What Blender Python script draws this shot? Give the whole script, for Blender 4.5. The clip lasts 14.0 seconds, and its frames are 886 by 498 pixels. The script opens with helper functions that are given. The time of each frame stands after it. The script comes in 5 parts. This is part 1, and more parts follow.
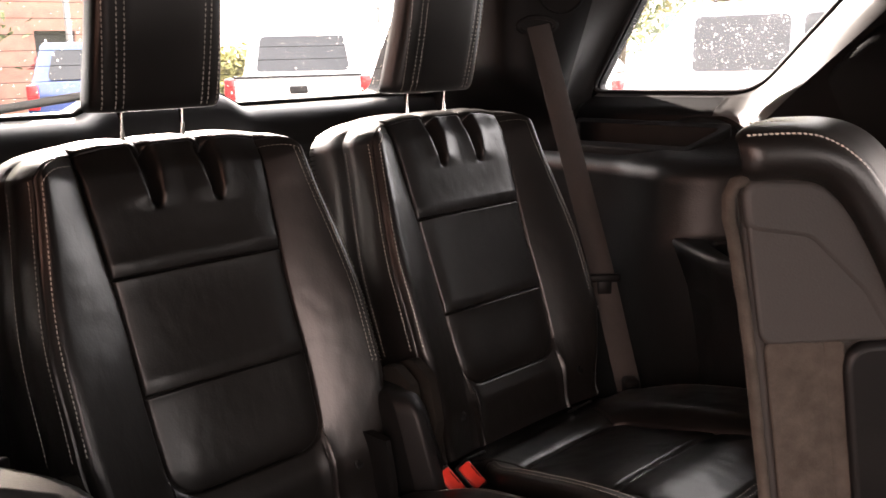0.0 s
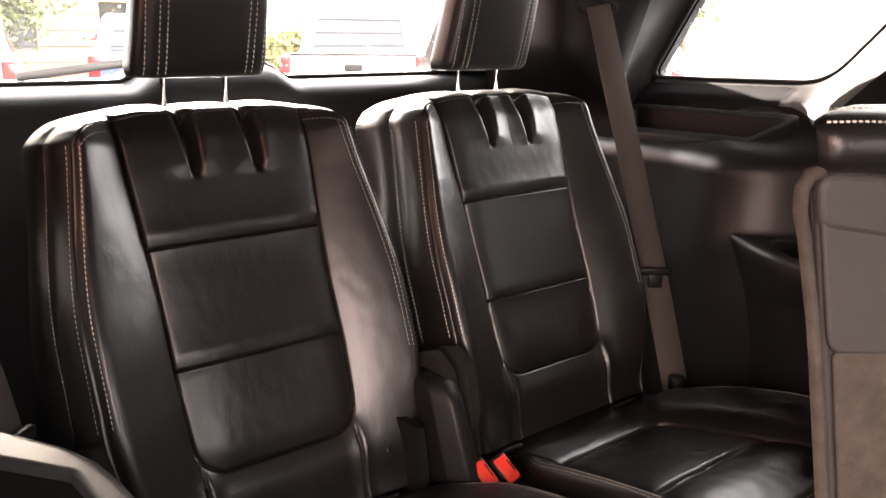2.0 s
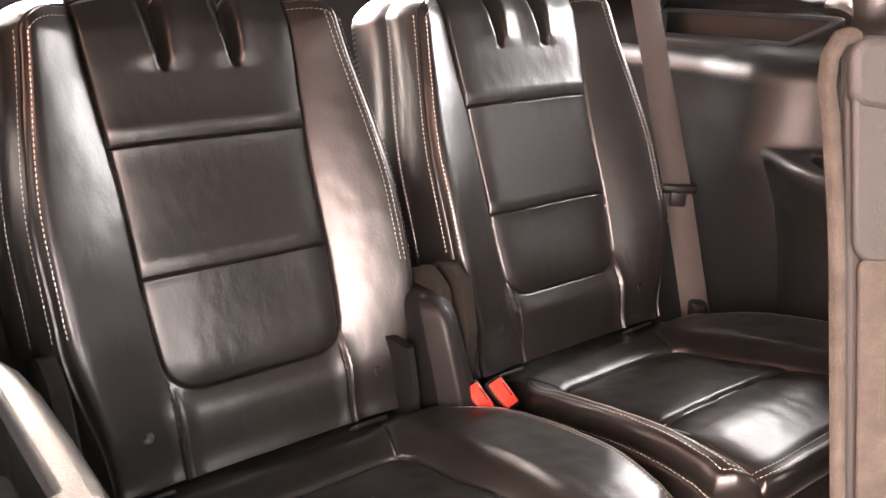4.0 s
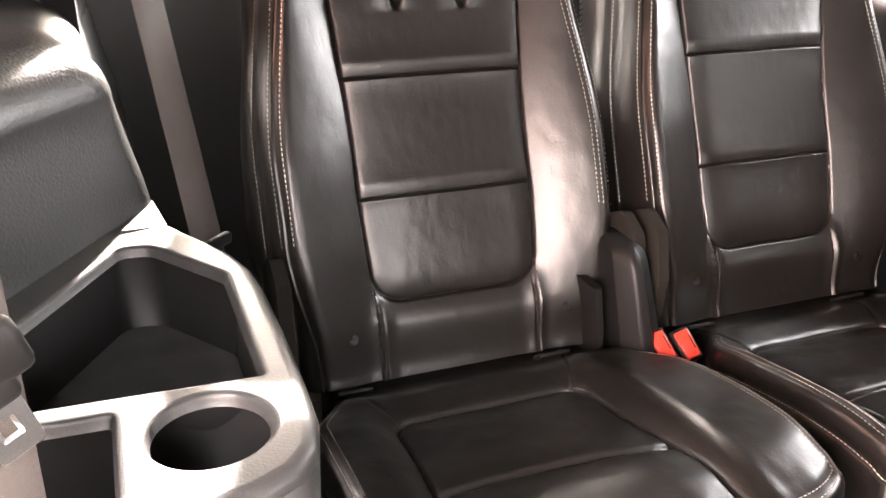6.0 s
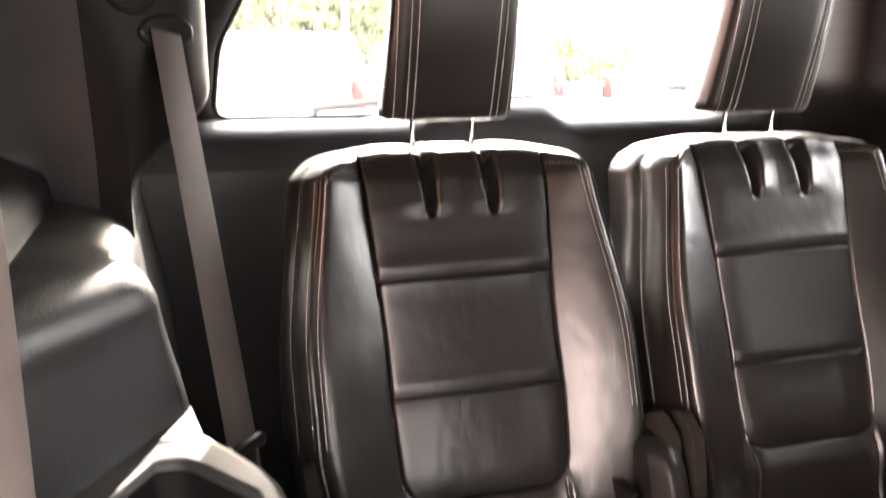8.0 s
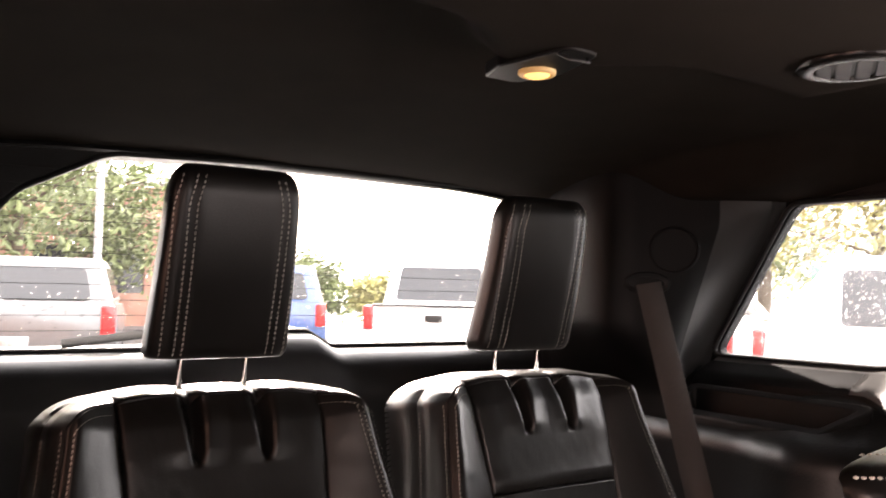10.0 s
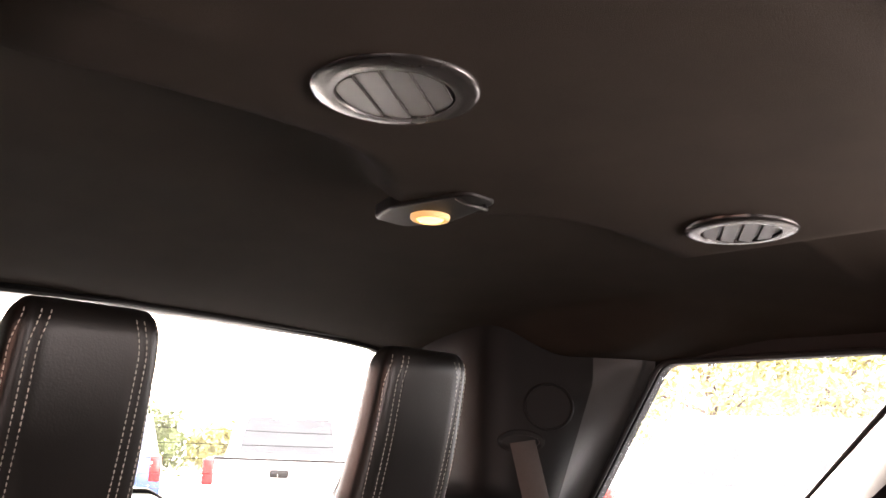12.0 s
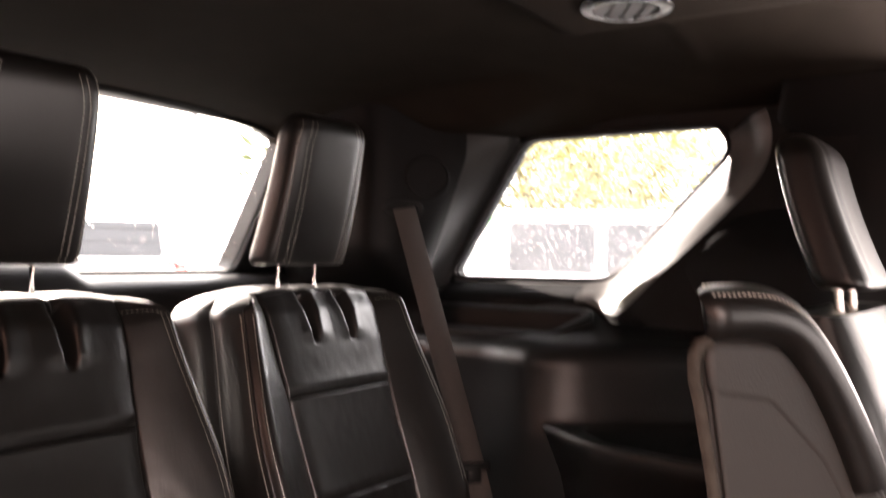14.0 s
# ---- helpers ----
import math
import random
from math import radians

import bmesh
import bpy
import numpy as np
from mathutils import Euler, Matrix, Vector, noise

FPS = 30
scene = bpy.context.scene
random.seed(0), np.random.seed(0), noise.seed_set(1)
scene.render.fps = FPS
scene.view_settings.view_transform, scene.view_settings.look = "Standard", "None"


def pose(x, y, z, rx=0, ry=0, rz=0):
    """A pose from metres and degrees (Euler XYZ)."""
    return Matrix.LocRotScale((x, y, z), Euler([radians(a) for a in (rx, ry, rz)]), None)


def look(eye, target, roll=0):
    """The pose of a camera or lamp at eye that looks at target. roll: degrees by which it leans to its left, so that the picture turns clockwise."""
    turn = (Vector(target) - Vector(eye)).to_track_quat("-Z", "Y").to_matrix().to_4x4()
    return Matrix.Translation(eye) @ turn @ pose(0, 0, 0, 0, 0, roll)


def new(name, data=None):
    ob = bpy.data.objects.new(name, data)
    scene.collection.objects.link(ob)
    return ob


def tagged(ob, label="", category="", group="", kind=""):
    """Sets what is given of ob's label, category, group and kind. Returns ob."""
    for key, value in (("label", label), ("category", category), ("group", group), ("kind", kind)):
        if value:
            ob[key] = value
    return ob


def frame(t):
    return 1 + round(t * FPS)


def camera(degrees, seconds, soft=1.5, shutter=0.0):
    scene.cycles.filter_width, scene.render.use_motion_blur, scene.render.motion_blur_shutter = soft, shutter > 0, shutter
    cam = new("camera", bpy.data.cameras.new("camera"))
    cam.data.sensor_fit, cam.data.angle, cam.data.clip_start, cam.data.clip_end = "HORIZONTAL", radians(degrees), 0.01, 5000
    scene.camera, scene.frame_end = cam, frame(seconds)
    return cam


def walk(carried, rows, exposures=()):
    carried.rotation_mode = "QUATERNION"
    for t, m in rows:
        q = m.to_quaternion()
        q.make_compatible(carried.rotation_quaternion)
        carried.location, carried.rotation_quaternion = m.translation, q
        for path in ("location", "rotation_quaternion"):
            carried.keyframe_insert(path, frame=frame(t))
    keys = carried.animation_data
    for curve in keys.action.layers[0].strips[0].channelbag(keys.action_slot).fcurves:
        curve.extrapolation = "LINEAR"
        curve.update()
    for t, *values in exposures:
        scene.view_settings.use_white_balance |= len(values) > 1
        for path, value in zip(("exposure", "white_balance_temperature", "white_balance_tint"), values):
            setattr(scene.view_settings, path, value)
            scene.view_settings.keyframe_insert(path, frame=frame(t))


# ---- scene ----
import itertools
from mathutils import geometry

cam = camera(55.2, 14.0, shutter=0.4)
PATH = [
    (0, (-0.751, -1.0146, 1.3794), (0.57, 0.4192, 0.9331), -1.58),
    (0.5, (-0.736, -1.0028, 1.3906), (0.5194, 0.4875, 0.9401), -1.45),
    (1, (-0.7307, -1.004, 1.389), (0.4798, 0.5208, 0.9315), -1.49),
    (1.5, (-0.7301, -0.9979, 1.3818), (0.4862, 0.5228, 0.9257), -0.91),
    (2, (-0.7178, -0.985, 1.3683), (0.5129, 0.516, 0.8863), 0.26),
    (2.5, (-0.6947, -0.9586, 1.3367), (0.5338, 0.5238, 0.7951), 0.89),
    (2.7, (-0.6836, -0.9379, 1.3191), (0.549, 0.5301, 0.7483), 0.94),
    (4.8, (-0.6067, -0.9771, 1.316), (0.3776, 0.6291, 0.6441), 0.42),
    (5, (-0.6145, -0.9849, 1.3194), (0.3153, 0.6501, 0.6395), 0.60),
    (5.5, (-0.614, -1.0055, 1.3341), (0.12, 0.6876, 0.563), 0.77),
    (6, (-0.6106, -1.0126, 1.3469), (0.0278, 0.7053, 0.5461), 0.35),
    (6.5, (-0.6014, -1.0178, 1.3448), (-0.0218, 0.7243, 0.5514), 0.13),
    (7, (-0.599, -1.0222, 1.3491), (-0.0486, 0.7308, 0.5592), 0.31),
    (7.5, (-0.5985, -1.0231, 1.356), (-0.0511, 0.7572, 0.6275), 0.27),
    (8, (-0.6056, -1.0163, 1.4051), (-0.0147, 0.841, 0.9564), -0.02),
    (8.2, (-0.6112, -1.0129, 1.4038), (0.0091, 0.8659, 1.1117), -0.32),
    (10.3, (-0.6124, -0.9564, 1.4158), (0.5674, 0.65, 1.5817), 1.76),
    (10.5, (-0.6074, -0.9414, 1.4115), (0.6153, 0.6241, 1.6442), 1.90),
    (11, (-0.6014, -0.9117, 1.4135), (0.6795, 0.5858, 1.7553), 2.13),
    (11.5, (-0.6001, -0.8981, 1.4173), (0.7114, 0.5553, 1.8266), 2.26),
    (12, (-0.5997, -0.8982, 1.4201), (0.7332, 0.523, 1.871), 2.22),
    (12.5, (-0.604, -0.8964, 1.419), (0.754, 0.4984, 1.8774), 2.33),
    (13, (-0.6311, -0.8977, 1.4149), (0.7653, 0.4663, 1.8503), 2.80),
    (13.5, (-0.6777, -0.8861, 1.3922), (0.8145, 0.4074, 1.7087), 2.24),
    (14, (-0.7757, -0.8934, 1.342), (0.8727, 0.2392, 1.3519), 1.09),
]
walk(cam, [(t, look(eye, target, roll)) for t, eye, target, roll in PATH],
     exposures=[(0.0, 2.75, 6850, 19), (0.5, 3.5, 6850, 19), (1.0, 3.5, 6850, 19), (2.0, 3.75, 6850, 19), (2.7, 4.6, 7000, 19), (5.0, 5.3, 6750, 19), (5.5, 5.3, 6750, 18), (6.0, 5.15, 6700, 16), (6.5, 4.95, 6700, 16), (7.5, 5.05, 6700, 16), (8.0, 4.55, 6700, 16), (8.2, 3.8, 6850, 19), (10.3, 2.75, 6850, 19), (11.0, 3.2, 6850, 19), (11.5, 3.45, 6850, 19), (12.0, 3.7, 6850, 20), (12.5, 3.9, 6850, 20), (13.3, 3.9, 6850, 20), (14.0, 3.1, 6850, 19)])

# ---- daylight: bright hazy sky with a low sun behind the tailgate ----
world = bpy.data.worlds.new("hazy_sky")
scene.world = world
world.use_nodes = True
wn, wl = world.node_tree.nodes, world.node_tree.links
wbg = wn["Background"]
sky = wn.new("ShaderNodeTexSky")
sky.sky_type = "NISHITA"
sky.sun_disc = False
sky.sun_elevation = radians(22.5)
sky.sun_rotation = radians(19.6)
sky.dust_density = 6.0
sky.ozone_density = 0.6
flat = wn.new("ShaderNodeMixRGB")
flat.inputs["Fac"].default_value = 0.75
flat.inputs["Color2"].default_value = (13.6, 13.5, 13.45, 1)
wl.new(sky.outputs["Color"], flat.inputs["Color1"])
wl.new(flat.outputs["Color"], wbg.inputs["Color"])
wbg.inputs["Strength"].default_value = 0.15
sun = new("sun", bpy.data.lights.new("sun", "SUN"))
sun.data.energy = 5.0
sun.data.angle = radians(1.5)
sun.data.color = (1.0, 0.93, 0.84)
sun.matrix_world = look((6.4, 18.0, 7.9), (0, 0, 0))


def daylight(name, at, target, wide, high, watts, color, spread=180):
    """An area lamp added at an opening, on top of the sky's own light."""
    lamp = new(name, bpy.data.lights.new(name, "AREA"))
    lamp.data.shape, lamp.data.size, lamp.data.size_y = "RECTANGLE", wide, high
    lamp.data.energy, lamp.data.color = watts, color
    lamp.data.spread = radians(spread)
    lamp.matrix_world = look(at, target)
    return lamp


daylight("doorway_daylight", (-0.98, -1.16, 1.09), (-0.1, -0.25, 0.60), 0.72, 0.82, 0.68, (1.0, 0.90, 0.84), 82)
# added fill at the unseen far door window, aimed up to brighten the headliner
daylight("door_window_ceiling_fill", (0.86, -1.20, 1.38), (0.25, -0.98, 1.72), 0.70, 0.32, 1.5, (1.0, 0.90, 0.85), 88)
# added fill lamp behind the eye, in the closing wall's opening
daylight("front_fill", (0.22, -1.62, 1.30), (0.35, -0.5, 1.55), 0.80, 0.34, 0.28, (1.0, 0.91, 0.86), 130)


# ---- materials ----
def material(name, color, rough=0.5, metal=0.0, grain=0.0, grain_scale=900.0, cloud=0.12, cloud_scale=14.0,
             rough_var=0.08, spec=0.5, kind="noise", coat=0.0, wrinkle=0.0):
    m = bpy.data.materials.new(name)
    m.use_nodes = True
    nt, ln = m.node_tree.nodes, m.node_tree.links
    b = nt["Principled BSDF"]
    b.inputs["Metallic"].default_value = metal
    b.inputs["Specular IOR Level"].default_value = spec
    b.inputs["Coat Weight"].default_value = coat
    co = nt.new("ShaderNodeTexCoord")
    n1 = nt.new("ShaderNodeTexNoise")
    n1.inputs["Scale"].default_value = cloud_scale
    n1.inputs["Detail"].default_value = 5
    ln.new(co.outputs["Object"], n1.inputs["Vector"])
    r1 = nt.new("ShaderNodeValToRGB")
    lo = [c * (1 - cloud) for c in color]
    hi = [min(1, c * (1 + cloud)) for c in color]
    r1.color_ramp.elements[0].position, r1.color_ramp.elements[1].position = 0.3, 0.7
    r1.color_ramp.elements[0].color, r1.color_ramp.elements[1].color = (*lo, 1), (*hi, 1)
    ln.new(n1.outputs["Fac"], r1.inputs["Fac"])
    n2 = nt.new("ShaderNodeTexNoise")
    n2.inputs["Scale"].default_value = grain_scale
    n2.inputs["Detail"].default_value = 2
    ln.new(co.outputs["Object"], n2.inputs["Vector"])
    mx = nt.new("ShaderNodeMixRGB")
    mx.blend_type = "MULTIPLY"
    mx.inputs["Fac"].default_value = 0.35
    ln.new(r1.outputs["Color"], mx.inputs["Color1"])
    ln.new(n2.outputs["Fac"], mx.inputs["Color2"])
    gain = nt.new("ShaderNodeMixRGB")
    gain.blend_type = "MULTIPLY"
    gain.inputs["Fac"].default_value = 1.0
    gain.inputs["Color2"].default_value = (1.2, 1.2, 1.2, 1)
    ln.new(mx.outputs["Color"], gain.inputs["Color1"])
    ln.new(gain.outputs["Color"], b.inputs["Base Color"])
    mr = nt.new("ShaderNodeMapRange")
    mr.inputs["To Min"].default_value = max(0.02, rough - rough_var)
    mr.inputs["To Max"].default_value = min(1.0, rough + rough_var)
    ln.new(n1.outputs["Fac"], mr.inputs["Value"])
    ln.new(mr.outputs["Result"], b.inputs["Roughness"])
    if grain:
        bp = nt.new("ShaderNodeBump")
        bp.inputs["Strength"].default_value = grain
        bp.inputs["Distance"].default_value = 0.0006
        if kind == "cells":
            v = nt.new("ShaderNodeTexVoronoi")
            v.feature = "SMOOTH_F1"
            v.inputs["Scale"].default_value = grain_scale
            ln.new(co.outputs["Object"], v.inputs["Vector"])
            ln.new(v.outputs["Distance"], bp.inputs["Height"])
        elif kind == "weave":
            w = nt.new("ShaderNodeTexWave")
            w.inputs["Scale"].default_value = grain_scale
            w.bands_direction = "DIAGONAL"
            w.inputs["Distortion"].default_value = 1.0
            ln.new(co.outputs["Object"], w.inputs["Vector"])
            ln.new(w.outputs["Fac"], bp.inputs["Height"])
        else:
            ln.new(n2.outputs["Fac"], bp.inputs["Height"])
        ln.new(bp.outputs["Normal"], b.inputs["Normal"])
    if grain and wrinkle:
        # soft hide creases, drawn out upwards
        mp = nt.new("ShaderNodeMapping")
        mp.inputs["Scale"].default_value = (1.5, 1.0, 0.6)
        ln.new(co.outputs["Object"], mp.inputs["Vector"])
        n3 = nt.new("ShaderNodeTexNoise")
        n3.inputs["Scale"].default_value = 46
        n3.inputs["Detail"].default_value = 3
        n3.inputs["Distortion"].default_value = 0.6
        ln.new(mp.outputs["Vector"], n3.inputs["Vector"])
        b2 = nt.new("ShaderNodeBump")
        b2.inputs["Strength"].default_value = wrinkle
        b2.inputs["Distance"].default_value = 0.004
        ln.new(n3.outputs["Fac"], b2.inputs["Height"])
        ln.new(b2.outputs["Normal"], bp.inputs["Normal"])
    return m


LEATHER = material("black_leather", (0.0065, 0.0056, 0.0050), 0.33, grain=0.16, grain_scale=400, kind="cells", rough_var=0.07, spec=0.5, wrinkle=0.10)
LEATHER2 = material("headrest_leather", (0.0068, 0.0058, 0.0051), 0.33, grain=0.22, grain_scale=480, kind="cells", spec=0.5)
TRIM = material("black_grained_trim", (0.0095, 0.0097, 0.0097), 0.36, grain=0.55, grain_scale=340, kind="cells", spec=0.40)
TRIM_SATIN = material("satin_black_trim", (0.022, 0.0218, 0.0228), 0.40, grain=0.05, grain_scale=700, kind="cells", spec=0.5)
RIM_PLASTIC = material("charcoal_bin_plastic", (0.024, 0.0236, 0.0232), 0.40, grain=0.22, grain_scale=520, kind="cells", spec=0.36)
HARD = material("hard_black_plastic", (0.007, 0.0068, 0.0068), 0.45, grain=0.04, grain_scale=500, spec=0.2)
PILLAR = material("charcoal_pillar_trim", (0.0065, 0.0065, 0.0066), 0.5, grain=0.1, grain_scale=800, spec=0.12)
# same trim as the pillar, its colour raised to look sunlit
SUNLIT_SILL = material("sunlit_look_window_ledge", (0.10, 0.098, 0.095), 0.34, grain=0.04, grain_scale=600, spec=0.5)
HEADLINER = material("brown_black_headliner_cloth", (0.0215, 0.0172, 0.0139), 0.95, grain=0.5, grain_scale=1100, spec=0.03)
VENT = material("grey_vent_plastic", (0.015, 0.0137, 0.0128), 0.25, grain=0.05)
CHROME = material("polished_steel", (0.62, 0.60, 0.56), 0.16, metal=1.0, cloud=0.05)
STEEL = material("brushed_latch_steel", (0.42, 0.415, 0.40), 0.30, metal=1.0)
BELT = material("grey_belt_webbing", (0.066, 0.056, 0.051), 0.66, grain=0.6, grain_scale=420, kind="weave", spec=0.4)
CARPET = material("grey_brown_carpet", (0.050, 0.043, 0.037), 1.0, grain=0.9, grain_scale=900, spec=0.1, cloud=0.25, cloud_scale=60)
LINER = material("grey_bin_mat", (0.028, 0.027, 0.026), 0.95, grain=0.8, grain_scale=800, spec=0.15, cloud=0.2, cloud_scale=40)
VINYL = material("grey_seat_back_vinyl", (0.019, 0.0168, 0.0152), 0.6, grain=0.3, grain_scale=700, kind="cells")
THREAD = material("beige_thread", (0.46, 0.435, 0.385), 0.7, grain=0.0)
RED = material("red_buckle_plastic", (0.62, 0.035, 0.02), 0.35)
RUBBER = material("black_rubber_seal", (0.010, 0.010, 0.010), 0.6)
FELT = material("black_felt", (0.013, 0.0115, 0.010), 0.95, grain=0.8, grain_scale=700, spec=0.05)
LOUVRE = material("dark_louvre_plastic", (0.013, 0.0118, 0.011), 0.40, spec=0.3)
ASPHALT = material("wet_asphalt", (0.055, 0.055, 0.056), 0.55, grain=0.6, grain_scale=60, cloud=0.3, cloud_scale=0.5)
WHITE_PAINT = material("white_car_paint", (0.78, 0.78, 0.77), 0.25, coat=0.6, cloud=0.03)
BLUE_PAINT = material("blue_car_paint", (0.03, 0.07, 0.2), 0.25, coat=0.6, cloud=0.05)
GREY_PAINT = material("grey_car_paint", (0.115, 0.112, 0.112), 0.3, metal=0.4, coat=0.6, cloud=0.05)
DARK_GLASS = material("tinted_car_glass", (0.02, 0.022, 0.025), 0.06, spec=0.38, cloud=0.05)
TYRE = material("tyre_rubber", (0.02, 0.02, 0.02), 0.8)
RIM = material("alloy_wheel", (0.5, 0.5, 0.5), 0.3, metal=0.9)
LAMP_RED = material("red_tail_lamp", (0.55, 0.02, 0.02), 0.15)
BRICK = material("red_brick_wall", (0.30, 0.155, 0.115), 0.9, grain=0.4, grain_scale=30, cloud=0.2, cloud_scale=2)
BARK = material("tree_bark", (0.10, 0.075, 0.05), 0.95, grain=0.6, grain_scale=30)
LEAF = material("green_leaves", (0.13, 0.16, 0.06), 0.6, cloud=0.5, cloud_scale=1.2)
LEAF_R = material("red_leaves", (0.30, 0.05, 0.05), 0.6, cloud=0.4, cloud_scale=1.2)
LEAF_Y = material("yellow_green_leaves", (0.33, 0.31, 0.11), 0.6, cloud=0.5, cloud_scale=1.2)
POLE = material("galvanised_pole", (0.35, 0.35, 0.35), 0.5, metal=0.6)
GREEN = material("green_sign_paint", (0.05, 0.35, 0.1), 0.5)


def glass_material(name="clear_window_glass", tint=(0.9, 0.92, 0.91, 1), film=0.0):
    m = bpy.data.materials.new(name)
    m.use_nodes = True
    nt, ln = m.node_tree.nodes, m.node_tree.links
    nt.remove(nt["Principled BSDF"])
    out = nt["Material Output"]
    tr, gl = nt.new("ShaderNodeBsdfTransparent"), nt.new("ShaderNodeBsdfGlossy")
    tr.inputs["Color"].default_value = tint
    gl.inputs["Roughness"].default_value = 0.03
    fr = nt.new("ShaderNodeFresnel")
    fr.inputs["IOR"].default_value = 1.45
    mx = nt.new("ShaderNodeMixShader")
    ln.new(fr.outputs["Fac"], mx.inputs["Fac"])
    # a thin film of rain that scatters the light
    wet, veil, streak = nt.new("ShaderNodeBsdfTranslucent"), nt.new("ShaderNodeMixShader"), nt.new("ShaderNodeTexNoise")
    wet.inputs["Color"].default_value = (0.9, 0.9, 0.9, 1)
    streak.inputs["Scale"].default_value = 7.0
    amount = nt.new("ShaderNodeMath")
    amount.operation = "MULTIPLY"
    amount.inputs[1].default_value = film * 2
    ln.new(streak.outputs["Fac"], amount.inputs[0])
    ln.new(amount.outputs["Value"], veil.inputs["Fac"])
    ln.new(tr.outputs["BSDF"], veil.inputs[1])
    ln.new(wet.outputs["BSDF"], veil.inputs[2])
    ln.new(veil.outputs["Shader"], mx.inputs[1])
    ln.new(gl.outputs["BSDF"], mx.inputs[2])
    ln.new(mx.outputs["Shader"], out.inputs["Surface"])
    return m


def water_material():
    m = bpy.data.materials.new("water_drops")
    m.use_nodes = True
    b = m.node_tree.nodes["Principled BSDF"]
    b.inputs["Base Color"].default_value = (1, 1, 1, 1)
    b.inputs["Transmission Weight"].default_value = 1.0
    b.inputs["Roughness"].default_value = 0.05
    b.inputs["IOR"].default_value = 1.33
    return m


def lamp_material(name="lit_dome_lens", glow=0.35):
    m = bpy.data.materials.new(name)
    m.use_nodes = True
    b = m.node_tree.nodes["Principled BSDF"]
    b.inputs["Base Color"].default_value = (0.8, 0.6, 0.3, 1)
    b.inputs["Emission Color"].default_value = (1.0, 0.50, 0.13, 1)
    b.inputs["Emission Strength"].default_value = glow
    return m


PRIVACY = glass_material("dark_privacy_glass", (0.22, 0.22, 0.21, 1))
WET_GLASS = glass_material("wet_quarter_glass", film=0.03)
GLASS, WATER, LENS = glass_material(film=0.006), water_material(), lamp_material()
LENS_RIM = lamp_material("dim_dome_lens_rim", 0.035)


